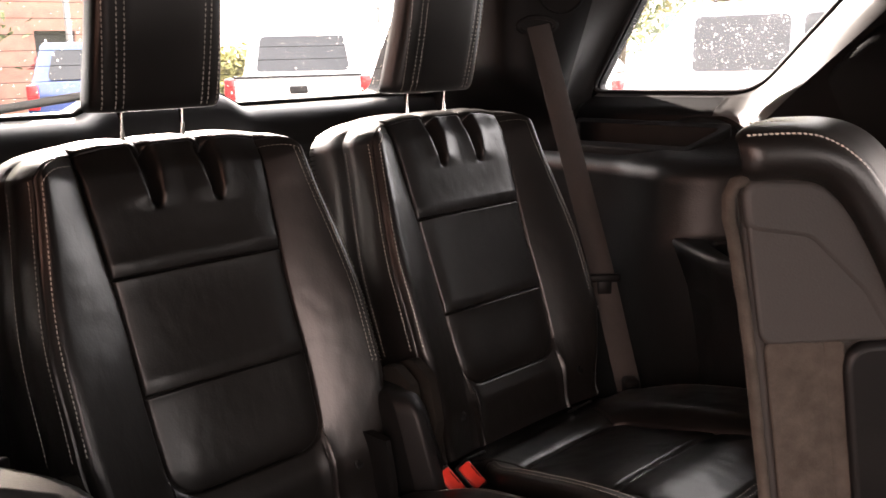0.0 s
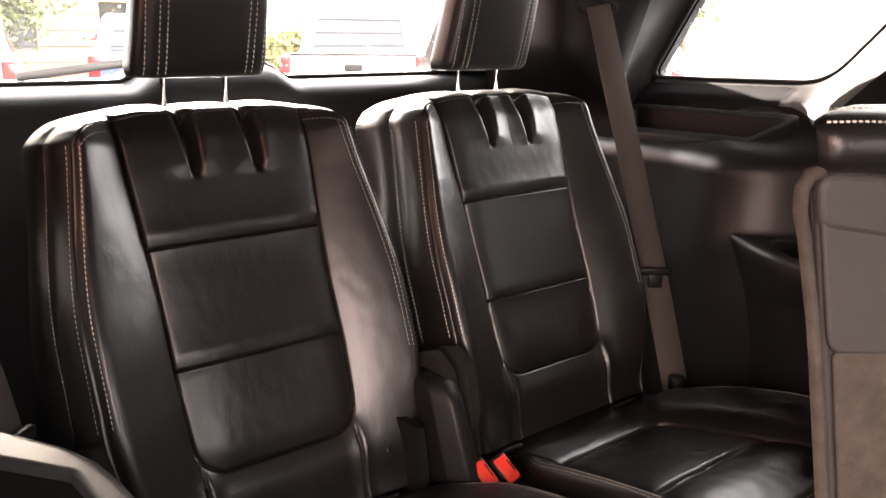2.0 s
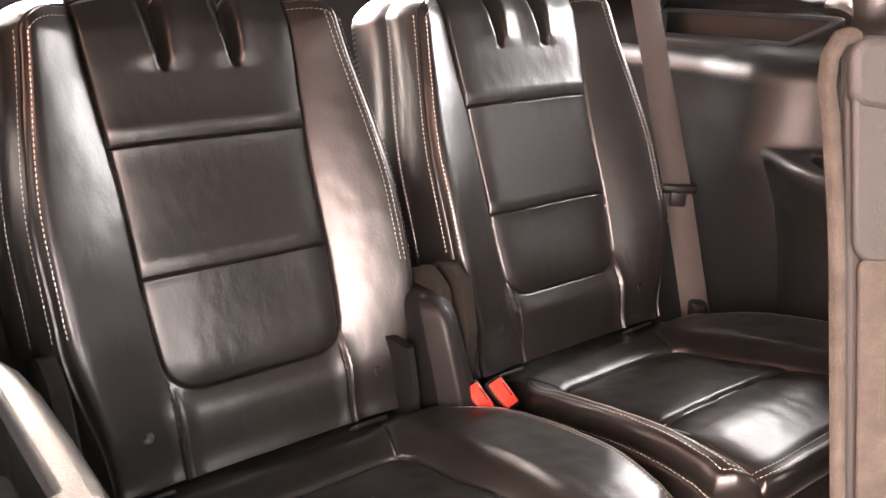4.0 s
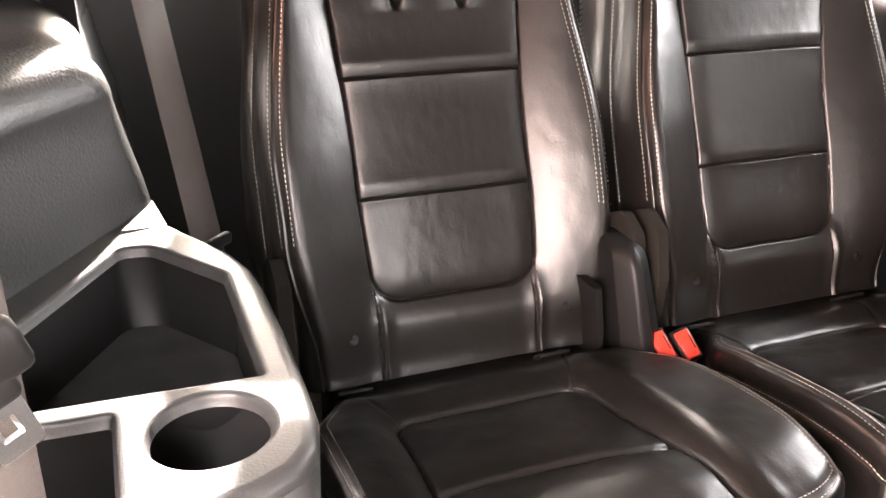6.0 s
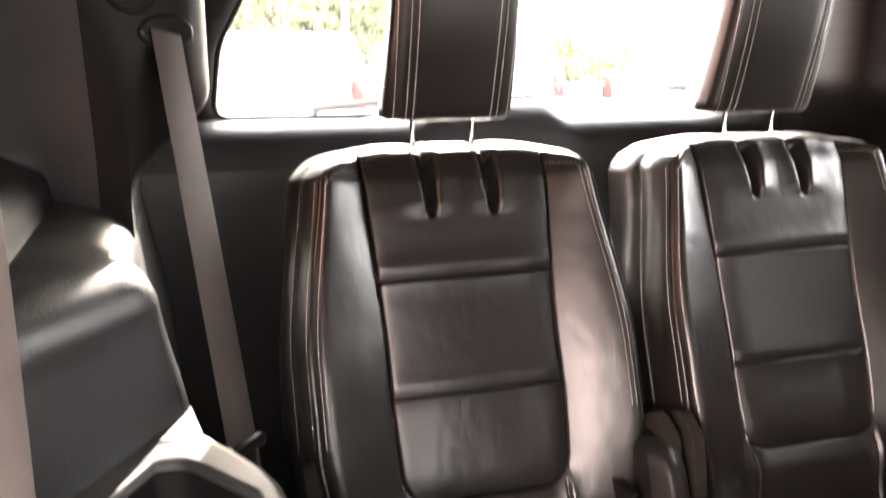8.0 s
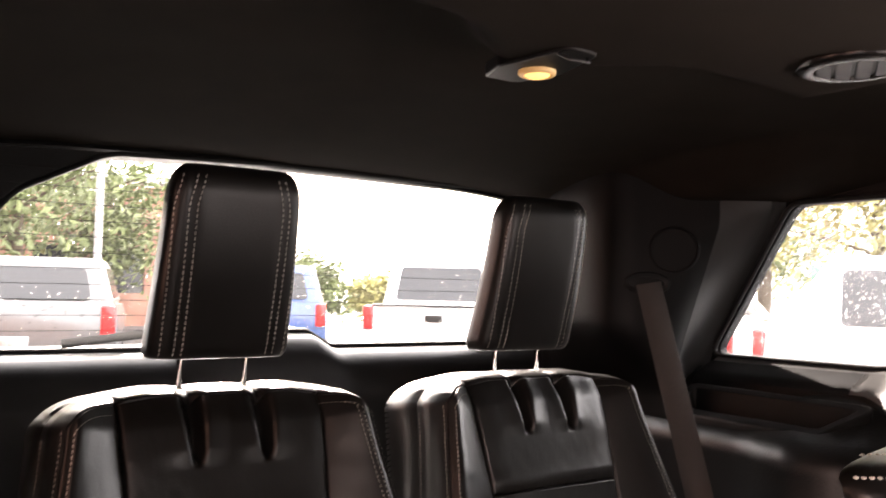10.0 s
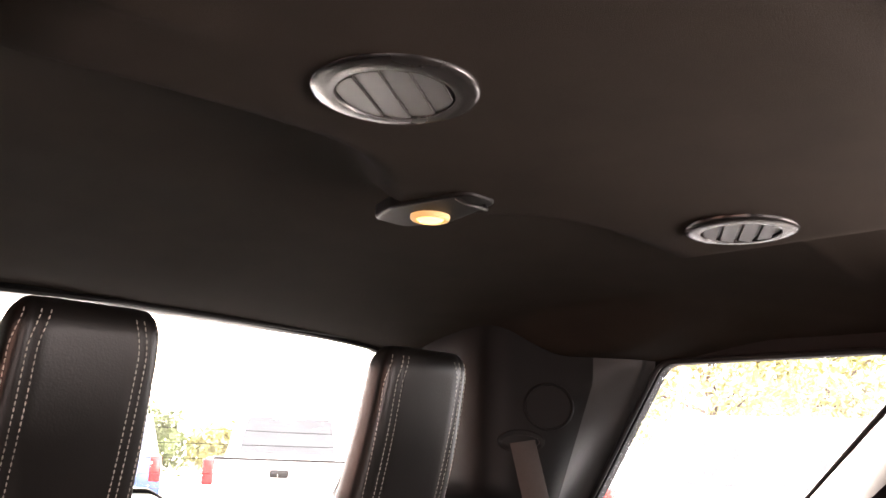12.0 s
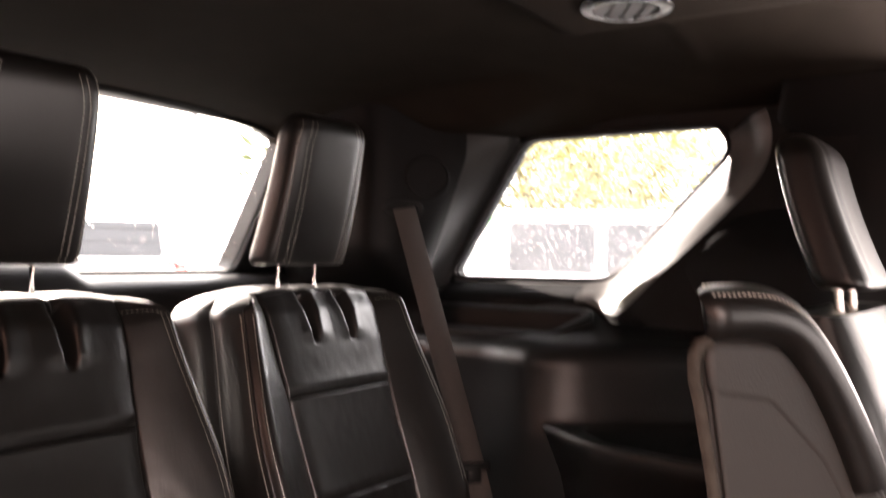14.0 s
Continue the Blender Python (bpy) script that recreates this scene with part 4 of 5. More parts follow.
def head_rows():
    s = Shape()
    for sg in (-1, 1):
        for xo in (0.0545, 0.0640, 0.0800):
            line, nrm = [], []
            for k in range(60):
                t = 0.02 + 0.93 * k / 59
                z = 0.003 + 0.240 * t
                hd = 0.036 - 0.004 * t
                xs, ys = pad_ends(t)
                yc = 0.064 - 0.060 * t - 0.006 * math.sin(math.pi * t)
                hw = 0.0925 - 0.0110 * t
                xx = xo - 0.010 * smooth(0.75, 1.0, t)
                ca = min(1.0, (xx / (hw * xs))) ** (1 / 0.42)
                sa = math.sqrt(max(0, 1 - ca * ca))
                line.append((sg * xx, yc - hd * sa ** 0.55 * ys - 0.0004, z))
                nrm.append((0, -1, 0.1))
            stitch_row(s, line, nrm, 0.0048, 0.0022, 0.0008)
    return s


def third_row_seat(covers):
    ob = thing("third_row_seat", (0, -0.30, 0.46), "black leather third-row seat with beige stitching and raised headrest", "car seat", "third-row seats")
    back = part("backrest", seat_backrest(), LEATHER, ob, "black leather backrest with sewn panels and two tucks", fix=False)
    tagged(part("stitching", back_rows(), THREAD, back, "beige stitching", fix=False), kind="stuff")
    for x, v in ((-0.146, -0.318), (0.148, -0.322)):
        b = Shape()
        c = Vector(seat_world(x, v, back_height(x, v)))
        b.rings([[c + FWD * hgt + r * (math.cos(a) * Vector((1, 0, 0)) + math.sin(a) * UP) for a in (2 * math.pi * k / 16 for k in range(16))] for r, hgt in ((0.0075, -0.002), (0.0075, 0.001), (0.006, 0.002), (0.003, 0.0012))], True, False, True)
        part("trim_clip", b, HARD, back, "small black plastic trim clip")
    cush = part("cushion", seat_cushion(), LEATHER, ob, "black leather seat cushion with sewn sitting panel")
    tagged(part("stitching", cushion_rows(), THREAD, cush, "beige stitching", fix=False), kind="stuff")
    base = Shape()
    base.box((0, -0.30, 0.575), (0.40, 0.40, 0.23), 0.02)
    part("seat_base", base, FELT, ob, "black covered seat base")
    # child seat anchors between cushion and backrest
    for x in (-0.155, 0.115):
        a = Shape()
        a.tube([(x - 0.020, -0.140, 0.762), (x - 0.020, -0.156, 0.775), (x + 0.020, -0.156, 0.775), (x + 0.020, -0.140, 0.762)], 0.003, 8)
        part("anchor_loop", a, HARD, ob, "small black child seat anchor")
        g = Shape()
        g.box((x, -0.100, 0.764), (0.062, 0.03, 0.014), 0.004)
        part("anchor_guide", g, HARD, ob)
    # hinge side covers
    for x in covers:
        h = Shape()
        prof = [(-0.145, 0.70), (-0.165, 0.86), (-0.150, 0.925), (-0.115, 0.945), (-0.075, 0.93), (-0.055, 0.86), (-0.050, 0.70)]
        lp = dense(rounded([(y, z, 0.02) for y, z in prof], 3), 0.02)
        t = 0.011
        h.rings([[(x + dx, -0.10 + (y + 0.10) * k, 0.82 + (z - 0.82) * k) for y, z in lp] for dx, k in ((-t, 0.93), (-t * 0.7, 1.0), (t * 0.7, 1.0), (t, 0.93))], True, True, True)
        part("hinge_cover", h, FELT, ob, "black felt-covered hinge cover")
    sh = head_pad()
    sh.v = [(x + 0.003, y + 0.045, z + 1.315) for x, y, z in sh.v]
    hr = part("headrest", sh, LEATHER2, ob, "black leather headrest with double beige seams")
    sr = head_rows()
    sr.v = [(x + 0.003, y + 0.045, z + 1.315) for x, y, z in sr.v]
    tagged(part("stitching", sr, THREAD, hr, "beige stitching", fix=False), kind="stuff")
    for x in (-0.043, 0.043):
        p = Shape()
        p.tube([(x, 0.085, 1.20), (x, 0.105, 1.27), (x, 0.108, 1.33)], 0.0055, 12)
        part("post", p, CHROME, hr, "bright steel headrest post")
        c = Shape()
        c.tube([(x, 0.098, 1.262), (x, 0.100, 1.272)], 0.010, 14)
        part("guide_sleeve", c, HARD, hr)
    return ob


left_seat = third_row_seat((-0.232, 0.232))
left_seat.location.x = -0.2495
CREASES[1] = -0.158
CUSHION.update(mid=-0.040, low=0.208, high=0.236)
right_seat = third_row_seat((-0.232,))
right_seat.location.x = 0.2495


# ---- belts, buckles and small fittings by the third row ----
def third_row_belt(side):
    ob = thing("seat_belt", (side * 0.60, -0.083, 0.733), "grey third-row seat belt hanging from the pillar slot", "seat belt", "third-row belts")
    s = Shape()
    top, mid, low = Vector((side * 0.604, pillar_face(0.604) - 0.002, 1.432)), Vector((side * 0.550, -0.060, 0.945)), Vector((side * 0.535, -0.135, 0.742))
    pts = [top + (mid - top) * (k / 14)  for k in range(15)] + [mid + (low - mid) * (k / 8) for k in range(1, 9)]
    s.strip(pts, (side * 0.74, -0.67, 0), 0.047, 0.0016)
    part("webbing", s, BELT, ob, "grey woven webbing")
    across = Vector((side * 0.74, -0.67, 0)).normalized()
    face = Vector((side * -0.67, -0.74, 0.1)).normalized()
    turn = Matrix((across, face, Vector((0, 0, 1)))).transposed().to_3x3()
    g = Shape()
    g.box(mid + face * 0.004 + Vector((0, 0, 0.006)), (0.062, 0.012, 0.016), 0.004, turn)
    g.box(mid + face * 0.005 + Vector((0, 0, -0.012)), (0.028, 0.008, 0.030), 0.003, turn)
    part("tongue_grip", g, HARD, ob, "black plastic latch grip")
    t = Shape()
    c = mid + face * 0.006 + Vector((0, 0, -0.040))
    hole = ccw(rounded([(-0.007, -0.006, 0.002), (0.007, -0.006, 0.002), (0.007, 0.006, 0.002), (-0.007, 0.006, 0.002)], 3))
    t.slab(ccw(rounded([(-0.013, -0.016, 0.005), (0.013, -0.016, 0.005), (0.013, 0.018, 0.003), (-0.013, 0.018, 0.003)], 3)), [hole], 0.001, -0.001, 0.0006,
           fn=lambda x, z, d: tuple(c + across * x + Vector((0, 0, 1)) * z + face * d))
    part("latch_tongue", t, STEEL, ob, "steel latch tongue")
    # slot bezel in the pillar
    b = Shape()
    o = Vector((side * 0.604, pillar_face(0.604) + 0.002, 1.432))
    n = 36
    loops = []
    for rx, rz, d in ((0.044, 0.022, -0.008), (0.044, 0.022, 0.003), (0.041, 0.019, 0.005), (0.034, 0.012, 0.003), (0.032, 0.010, -0.012)):
        loops.append([o + across * (rx * math.cos(a)) + Vector((0, 0, rz * math.sin(a))) + face * d for a in (2 * math.pi * k / n for k in range(n))])
    b.rings(loops)
    part("slot_bezel", b, HARD, ob, "black oval belt slot")
    an = Shape()
    an.box(low + Vector((0, 0, 0.01)), (0.03, 0.05, 0.04), 0.008, turn)
    part("anchor", an, HARD, ob)
    return ob


def pillar_cap(side):
    across = Vector((side * 0.74, -0.67, 0)).normalized()
    face = Vector((side * -0.67, -0.74, -0.06)).normalized()
    o = Vector((side * 0.640, pillar_face(0.640), 1.497))
    s = Shape()
    n = 48
    s.rings([[o + across * (r * math.cos(a)) + Vector((0, 0, r * 0.94 * math.sin(a))) + face * d for a in (2 * math.pi * k / n for k in range(n))]
             for r, d in ((0.047, -0.02), (0.047, 0.003), (0.0455, 0.0045), (0.0425, 0.0045), (0.041, 0.0025), (0.020, 0.002))], True, False, True)
    return tagged(part("pillar_cap", s, PILLAR), "round charcoal plastic cover on the rear pillar", "cover", "pillar covers")


for side in (1, -1):
    third_row_belt(side)
    pillar_cap(side)


def hinge_housing():
    ob = thing("seat_hinge_housing", (-0.02, -0.14, 0.46), "dark hinge arm with a felt cover between the two seats", "hinge housing")
    # the arm: a ridged plastic casing leaning with the backrests
    s = Shape()
    loops = []
    for z, k, cx, cy, wide in ((0.46, 0.9, -0.010, -0.210, 0.030), (0.74, 1.0, -0.018, -0.205, 0.031), (0.80, 1.0, -0.028, -0.199, 0.029), (0.86, 1.0, -0.033, -0.183, 0.027),
                               (0.893, 1.0, -0.036, -0.174, 0.0255), (0.906, 0.95, -0.037, -0.168, 0.0245), (0.915, 0.82, -0.038, -0.160, 0.023), (0.919, 0.55, -0.038, -0.150, 0.020)):
        ring = dense(rounded([(-wide, 0.012, 0.006), (-wide * 0.35, -0.014, 0.010), (wide * 0.2, -0.013, 0.006), (wide, 0.010, 0.005), (wide, 0.07, 0.006), (-wide, 0.07, 0.006)], 4), 0.5)
        loops.append([(cx + x * k, cy + 0.025 + (y - 0.025) * k, z) for x, y in ring])
    s.rings(loops, True, True, True)
    part("arm_casing", s, HARD, ob, "black plastic arm casing")
    # thin upright strip beside the neighbouring backrest
    t = Shape()
    t.rings([[(x + dx, y, z) for dx, y in ((-0.007, -0.160), (-0.004, -0.168), (0.004, -0.168), (0.007, -0.160), (0.007, -0.10), (-0.007, -0.10))]
             for x, z in ((-0.072, 0.70), (-0.074, 0.80), (-0.082, 0.860), (-0.083, 0.866))], True, True, True)
    part("side_strip", t, HARD, ob)
    # padded felt cover behind the arm
    f = Shape()
    outline = dense(rounded([(-0.050, 0.80, 0.03), (-0.046, 0.900, 0.02), (0.016, 0.929, 0.025), (0.049, 0.905, 0.03), (0.059, 0.850, 0.03), (0.045, 0.795, 0.02)], 6), 0.012)
    mx, mz = 0.006, 0.862
    f.rings([[(mx + (x - mx) * k, y - 0.006 * noise.noise((x * 40, z * 30, 2.0)), mz + (z - mz) * k) for x, z in outline]
             for k, y in ((0.97, -0.060), (1.0, -0.085), (0.99, -0.098), (0.95, -0.109), (0.84, -0.117), (0.6, -0.122), (0.3, -0.124))], True, True, True)
    part("felt_cover", f, FELT, ob, "black felt cover")
    return ob


hinge_housing()


def buckle(at):
    """A belt buckle lying back, its red face turned to the doorway."""
    ob = thing("belt_buckle", (at[0], at[1], 0.60), "black belt buckle with a red release button", "belt buckle", "third-row buckles")
    face = Vector((-0.30, -0.66, 0.69)).normalized()
    run = Vector((0.007, -0.030, -0.026))
    run = (run - face * run.dot(face)).normalized()
    m = Matrix((run.cross(face), face, -run)).transposed().to_3x3()
    s = Shape()
    s.box(Vector(at) + m @ Vector((0, -0.011, 0.001)), (0.0265, 0.018, 0.046), 0.004, m)
    s.tube([Vector(at) + m @ Vector((0, -0.014, -0.018)), (at[0] + 0.006, at[1] + 0.01, 0.70), (at[0], at[1] + 0.05, 0.60)], 0.006)
    part("body", s, HARD, ob)
    r = Shape()
    r.box(Vector(at) + m @ Vector((0, -0.002, 0)), (0.0195, 0.009, 0.038), 0.002, m)
    button = part("release_button", r, RED, ob, "bright red release button")
    k = Shape()
    k.box(Vector(at) + m @ Vector((-0.0068, 0.0022, 0.001)), (0.0022, 0.0014, 0.020), 0.0005, m)
    part("latch_slot", k, HARD, button, "dark slot edge")
    return ob


buckle((-0.0105, -0.2155, 0.7945))
buckle((0.0200, -0.2260, 0.7965))


def second_row_belt():
    """Belt of the passenger's second-row place, hanging by the doorway."""
    ob = thing("seat_belt", (-0.716, -0.60, 0.80), "grey second-row seat belt with latch hanging by the doorway", "seat belt")
    s = Shape()
    pts = [(-0.711 + 0.012 * (1 - k / 20), -0.640 + 0.045 * math.sin(math.pi * k / 24), 1.53 - 0.75 * k / 20) for k in range(21)]
    s.strip(pts, (0.90, 0.43, 0), 0.048, 0.0016)
    part("webbing", s, BELT, ob, "grey ribbed webbing")
    c = Vector((-0.706, -0.604, 1.130))
    across, face = Vector((0.90, 0.43, 0)).normalized(), Vector((0.43, -0.90, 0)).normalized()
    m = Matrix((across, face, Vector((0, 0, 1)))).transposed().to_3x3() @ Euler((0, radians(-18), 0)).to_matrix()
    g = Shape()
    g.box(c + face * 0.006, (0.060, 0.013, 0.034), 0.006, m)
    g.box(c + face * 0.007 + m @ Vector((0.0, 0, -0.016)), (0.034, 0.010, 0.022), 0.005, m)
    part("tongue_grip", g, HARD, ob, "black plastic latch grip")
    t = Shape()
    hole = ccw(rounded([(-0.006, -0.046, 0.002), (0.006, -0.046, 0.002), (0.006, -0.032, 0.002), (-0.006, -0.032, 0.002)], 3))
    o = c + face * 0.008
    t.slab(ccw(rounded([(-0.012, -0.056, 0.004), (0.012, -0.056, 0.004), (0.014, 0.0, 0.003), (-0.014, 0.0, 0.003)], 3)), [hole], 0.001, -0.001, 0.0006,
           fn=lambda x, z, d: tuple(o + m @ Vector((x, 0, z)) + face * d))
    part("latch_tongue", t, STEEL, ob, "steel latch tongue with a slot")
    return ob


second_row_belt()


# ---- ceiling fittings ----
def ceiling_vent(x, y, turn, gap):
    z = headliner_z(x, y)
    ob = thing("ceiling_vent", (x, y, z), "grey round air vent with slanted louvres in the headliner", "air vent", "ceiling vents")
    n = 64
    s = Shape()
    s.rings([[(x + r * math.cos(a), y + r * math.sin(a), z + d) for a in (2 * math.pi * k / n for k in range(n))]
             for r, d in ((0.0600, 0.006), (0.0600, -0.0015), (0.0590, -0.0030), (0.056, -0.0042), (0.047, -0.0056), (0.0425, -0.0052), (0.0415, -0.003), (0.041, 0.004))])
    part("ring", s, VENT, ob, "grey plastic ring")
    b = Shape()
    b.rings([[(x + r * math.cos(a), y + r * math.sin(a), z + d) for a in (2 * math.pi * k / n for k in range(n))] for r, d in ((0.0412, -0.0014), (0.010, -0.0014))], True, False, True)
    part("backing", b, HARD, ob)
    ca, sa = math.cos(turn), math.sin(turn)
    radius = 0.0402
    for p0, p1 in ((-0.0392, -0.0208), (-0.0208, -0.0010), (-0.0010, 0.0188), (0.0188, 0.0385)):
        p0 += gap
        rows = [p0 + (p1 - p0) * q / 6 for q in range(7)]
        lims = [math.sqrt(radius ** 2 - q * q) for q in rows]
        loop = [(l, q) for l, q in zip(lims, rows)] + [(-l, q) for l, q in zip(lims[::-1], rows[::-1])]
        lv = Shape()
        lv.slab(ccw(dense(loop, 0.01)), [], 0.0, -0.006, 0.0008, fn=lambda px, py, pz: (x + px * ca - py * sa, y + px * sa + py * ca, z - pz * 0.3 - 0.0038 - 0.0014 * (p1 - py) / (p1 - p0)))
        part("louvre", lv, LOUVRE, ob)
    return ob


ceiling_vent(-0.248, -0.468, radians(33), 0.0015)
ceiling_vent(0.248, -0.468, radians(33), 0.0065)


def dome_lamp():
    x, y = -0.008, -0.245
    z = headliner_z(x, y - 0.04)
    ob = thing("ceiling_lamp", (x, y, z), "small lit amber dome lamp with a coat hook in the headliner", "ceiling lamp")
    n = 40
    b = Shape()
    plate = ccw(rounded([(-0.030, 0.055, 0.010), (-0.044, 0.010, 0.02), (-0.030, -0.085, 0.014), (0.010, -0.085, 0.014), (0.030, 0.0, 0.02), (0.014, 0.055, 0.012)]))
    b.slab([(x + p[0], y + p[1]) for p in plate][::1], [], 0.004, -0.01, 0.003, fn=lambda px, py, pz: (px, py, z - pz))
    part("bezel", b, HARD, ob, "black plastic base plate")
    r = Shape()
    r.rings([[(x + q * math.cos(a), y + q * math.sin(a), z + d) for a in (2 * math.pi * k / n for k in range(n))]
             for q, d in ((0.0215, -0.002), (0.0215, -0.007), (0.020, -0.009), (0.017, -0.0095), (0.0150, -0.009))])
    part("lens_ring", r, LENS_RIM, ob, "dim amber lens rim")
    l = Shape()
    l.rings([[(x + q * math.cos(a), y + q * math.sin(a), z + d) for a in (2 * math.pi * k / n for k in range(n))]
             for q, d in ((0.016, -0.006), (0.014, -0.009), (0.009, -0.0115), (0.003, -0.0125))], True, False, True)
    part("lens", l, LENS, ob, "glowing warm lens")
    h = Shape()
    h.tube([(x - 0.030, y - 0.070, z - 0.004), (x - 0.026, y - 0.082, z - 0.012), (x - 0.010, y - 0.086, z - 0.013), (x + 0.004, y - 0.080, z - 0.010), (x + 0.006, y - 0.074, z - 0.004)], 0.002, 8)
    part("coat_hook", h, TRIM_SATIN, ob, "thin black coat hook")
    return ob


dome_lamp()


# ---- second-row seats ----
O2, R2, N2 = Vector((-0.150, -0.700, 0.0)), Vector((0.78, -0.625, 0.0)), Vector((-0.625, -0.78, 0.0))


def turned(s):
    """Lays a shape drawn as (across, height, out) onto the turned middle backrest."""
    s.v = [tuple(O2 + R2 * (x + 0.155 * (1.28 - z) + 0.75 * max(0.0, -d)) + N2 * d + Vector((0, 0, z))) for x, z, d in s.v]
    return s


def contour(drop, left, top, right=0.165, low=0.50):
    """Outline of the middle backrest with one sloping shoulder."""
    return rounded([(left, low, 0.01), (right, low, 0.01), (right - 0.002, top - 0.135 - drop, 0.04), (0.112, top - 0.055 - drop * 0.8, 0.05), (0.055, top, 0.05), (left, top, 0.012)], 7)


def middle_backrest():
    ob = thing("middle_seat", tuple(O2 + R2 * 0.08 + Vector((0, 0, 0.46))), "narrow second-row backrest with leather top and grey carpeted panel", "car seat")

    def slab(name, loop, out, thick, r, mat, label, parent=None):
        s = Shape()
        s.slab(ccw(dense(loop, 0.02)), [], out, out - thick, r)
        return part(name, turned(s), mat, parent or ob, label)

    slab("backrest", contour(0.0, 0.000, 1.278), -0.004, 0.11, 0.010, VINYL, "grey-brown vinyl backrest shell")
    # rolled leather top
    c = Shape()
    loops, n = [], 28
    path = [(-0.002, 1.2985), (0.02, 1.2990), (0.045, 1.2985), (0.066, 1.293), (0.082, 1.281), (0.095, 1.262), (0.106, 1.240), (0.120, 1.205), (0.132, 1.165)]
    for k in range(31):
        x, z = along(path, k / 30)
        x2, z2 = along(path, min(1, k / 30 + 0.01))
        x1, z1 = along(path, max(0, k / 30 - 0.01))
        t = Vector((x2 - x1, z2 - z1)).normalized()
        nx, nz = -t.y, t.x
        e = 0.86 + 0.14 * smooth(0.0, 0.06, k / 30)
        lp = []
        for i in range(n):
            a = 2 * math.pi * i / n
            ca, sa = math.cos(a), math.sin(a)
            hz = 0.0225 * e * math.copysign(abs(sa) ** 0.75, sa)
            hd = 0.062 * e * math.copysign(abs(ca) ** 0.55, ca)
            lp.append((x + nx * hz, z + nz * hz, -0.045 + hd))
        loops.append(lp)
    c.rings(loops, True, True, True)
    top = part("leather_top", turned(c), LEATHER2, ob, "rolled brown-black leather top with heavy seam")

    def seam(pts, out, parent, length, gap, r, lift=0.0):
        s = Shape()
        line = [tuple(along(pts, k / 60)) for k in range(61)]
        stitch_row(s, [(x, z, out + lift) for x, z in line], [(0, 0.4, 0.9)] * 61, length, gap, r)
        return tagged(part("stitching", turned(s), THREAD, parent, "beige stitching", fix=False), kind="stuff")

    seam([(0.002, 1.3155), (0.045, 1.3155), (0.068, 1.309), (0.088, 1.294), (0.104, 1.270), (0.118, 1.243)], 0.0120, top, 0.0030, 0.0013, 0.0010)
    seam([(0.000, 1.3206), (0.03, 1.3215), (0.060, 1.316), (0.083, 1.302), (0.10, 1.278)], -0.030, top, 0.0030, 0.0013, 0.0009)
    seam([(0.004, 1.253), (0.03, 1.250), (0.052, 1.240), (0.073, 1.222), (0.092, 1.192), (0.108, 1.160)], 0.0035, ob, 0.0028, 0.0026, 0.0004)
    # soft upper band, vinyl panel and carpet below
    slab("upper_band", rounded([(0.004, 1.245, 0.006), (0.05, 1.238, 0.02), (0.092, 1.190, 0.03), (0.118, 1.135, 0.01), (0.145, 1.135, 0.006), (0.112, 1.215, 0.03), (0.06, 1.272, 0.03), (0.004, 1.275, 0.01)], 6), 0.004, 0.02, 0.008, VINYL, "soft grey-brown vinyl band")
    slab("vinyl_panel", rounded([(0.004, 1.150, 0.010), (0.150, 1.150, 0.006), (0.130, 1.168, 0.02), (0.092, 1.205, 0.03), (0.05, 1.250, 0.03), (0.003, 1.258, 0.012)], 6), 0.003, 0.02, 0.004, VINYL, "grey-brown vinyl panel")
    slab("carpet_panel", rounded([(0.004, 0.52, 0.006), (0.048, 0.52, 0.003), (0.051, 1.147, 0.003), (0.006, 1.147, 0.005)], 4), 0.0025, 0.02, 0.002, CARPET, "grey-brown carpet panel")
    slab("carpet_strip", rounded([(0.051, 0.52, 0.003), (0.064, 0.52, 0.003), (0.068, 1.147, 0.003), (0.0535, 1.147, 0.003)], 4), 0.0025, 0.02, 0.002, CARPET, "narrow grey-brown carpet strip")
    slab("side_cover", rounded([(0.068, 0.52, 0.01), (0.16, 0.52, 0.01), (0.16, 1.140, 0.02), (0.072, 1.140, 0.02)], 6), 0.008, 0.03, 0.006, HARD, "black plastic side cover")
    # frayed carpet edge
    f = Shape()
    pts = [(0.004, 1.281, -0.001), (-0.006, 1.278, 0.0), (-0.012, 1.268, 0.0), (-0.014, 1.252, 0.0)] + [(-0.012 + 0.004 * smooth(1.25, 1.15, z), z, 0.0) for z in [1.235 - 0.03 * k for k in range(24)]]
    f.tube(pts, 0.0052, 9)
    rnd = random.Random(4)
    for k in range(1500):
        i = rnd.uniform(0, len(pts) - 1.01)
        p = Vector(pts[int(i)]).lerp(Vector(pts[int(i) + 1]), i % 1)
        d = Vector((rnd.gauss(-0.6, 0.8), rnd.gauss(0, 0.7), rnd.gauss(0.4, 0.7))).normalized()
        q0 = p + d * 0.0048
        e = q0 + d * rnd.uniform(0.0006, 0.0022) + Vector((0, rnd.uniform(-0.0012, 0.0012), 0))
        w = d.cross(Vector((0.2, 0.5, 0.8))).normalized() * 0.0002
        b = len(f.v)
        f.v.extend([tuple(q0 - w), tuple(q0 + w), tuple(e)])
        f.f.append((b, b + 1, b + 2))
    part("carpet_edge", turned(f), CARPET, ob, "frayed grey carpet edge", fix=False)
    return ob


middle_backrest()


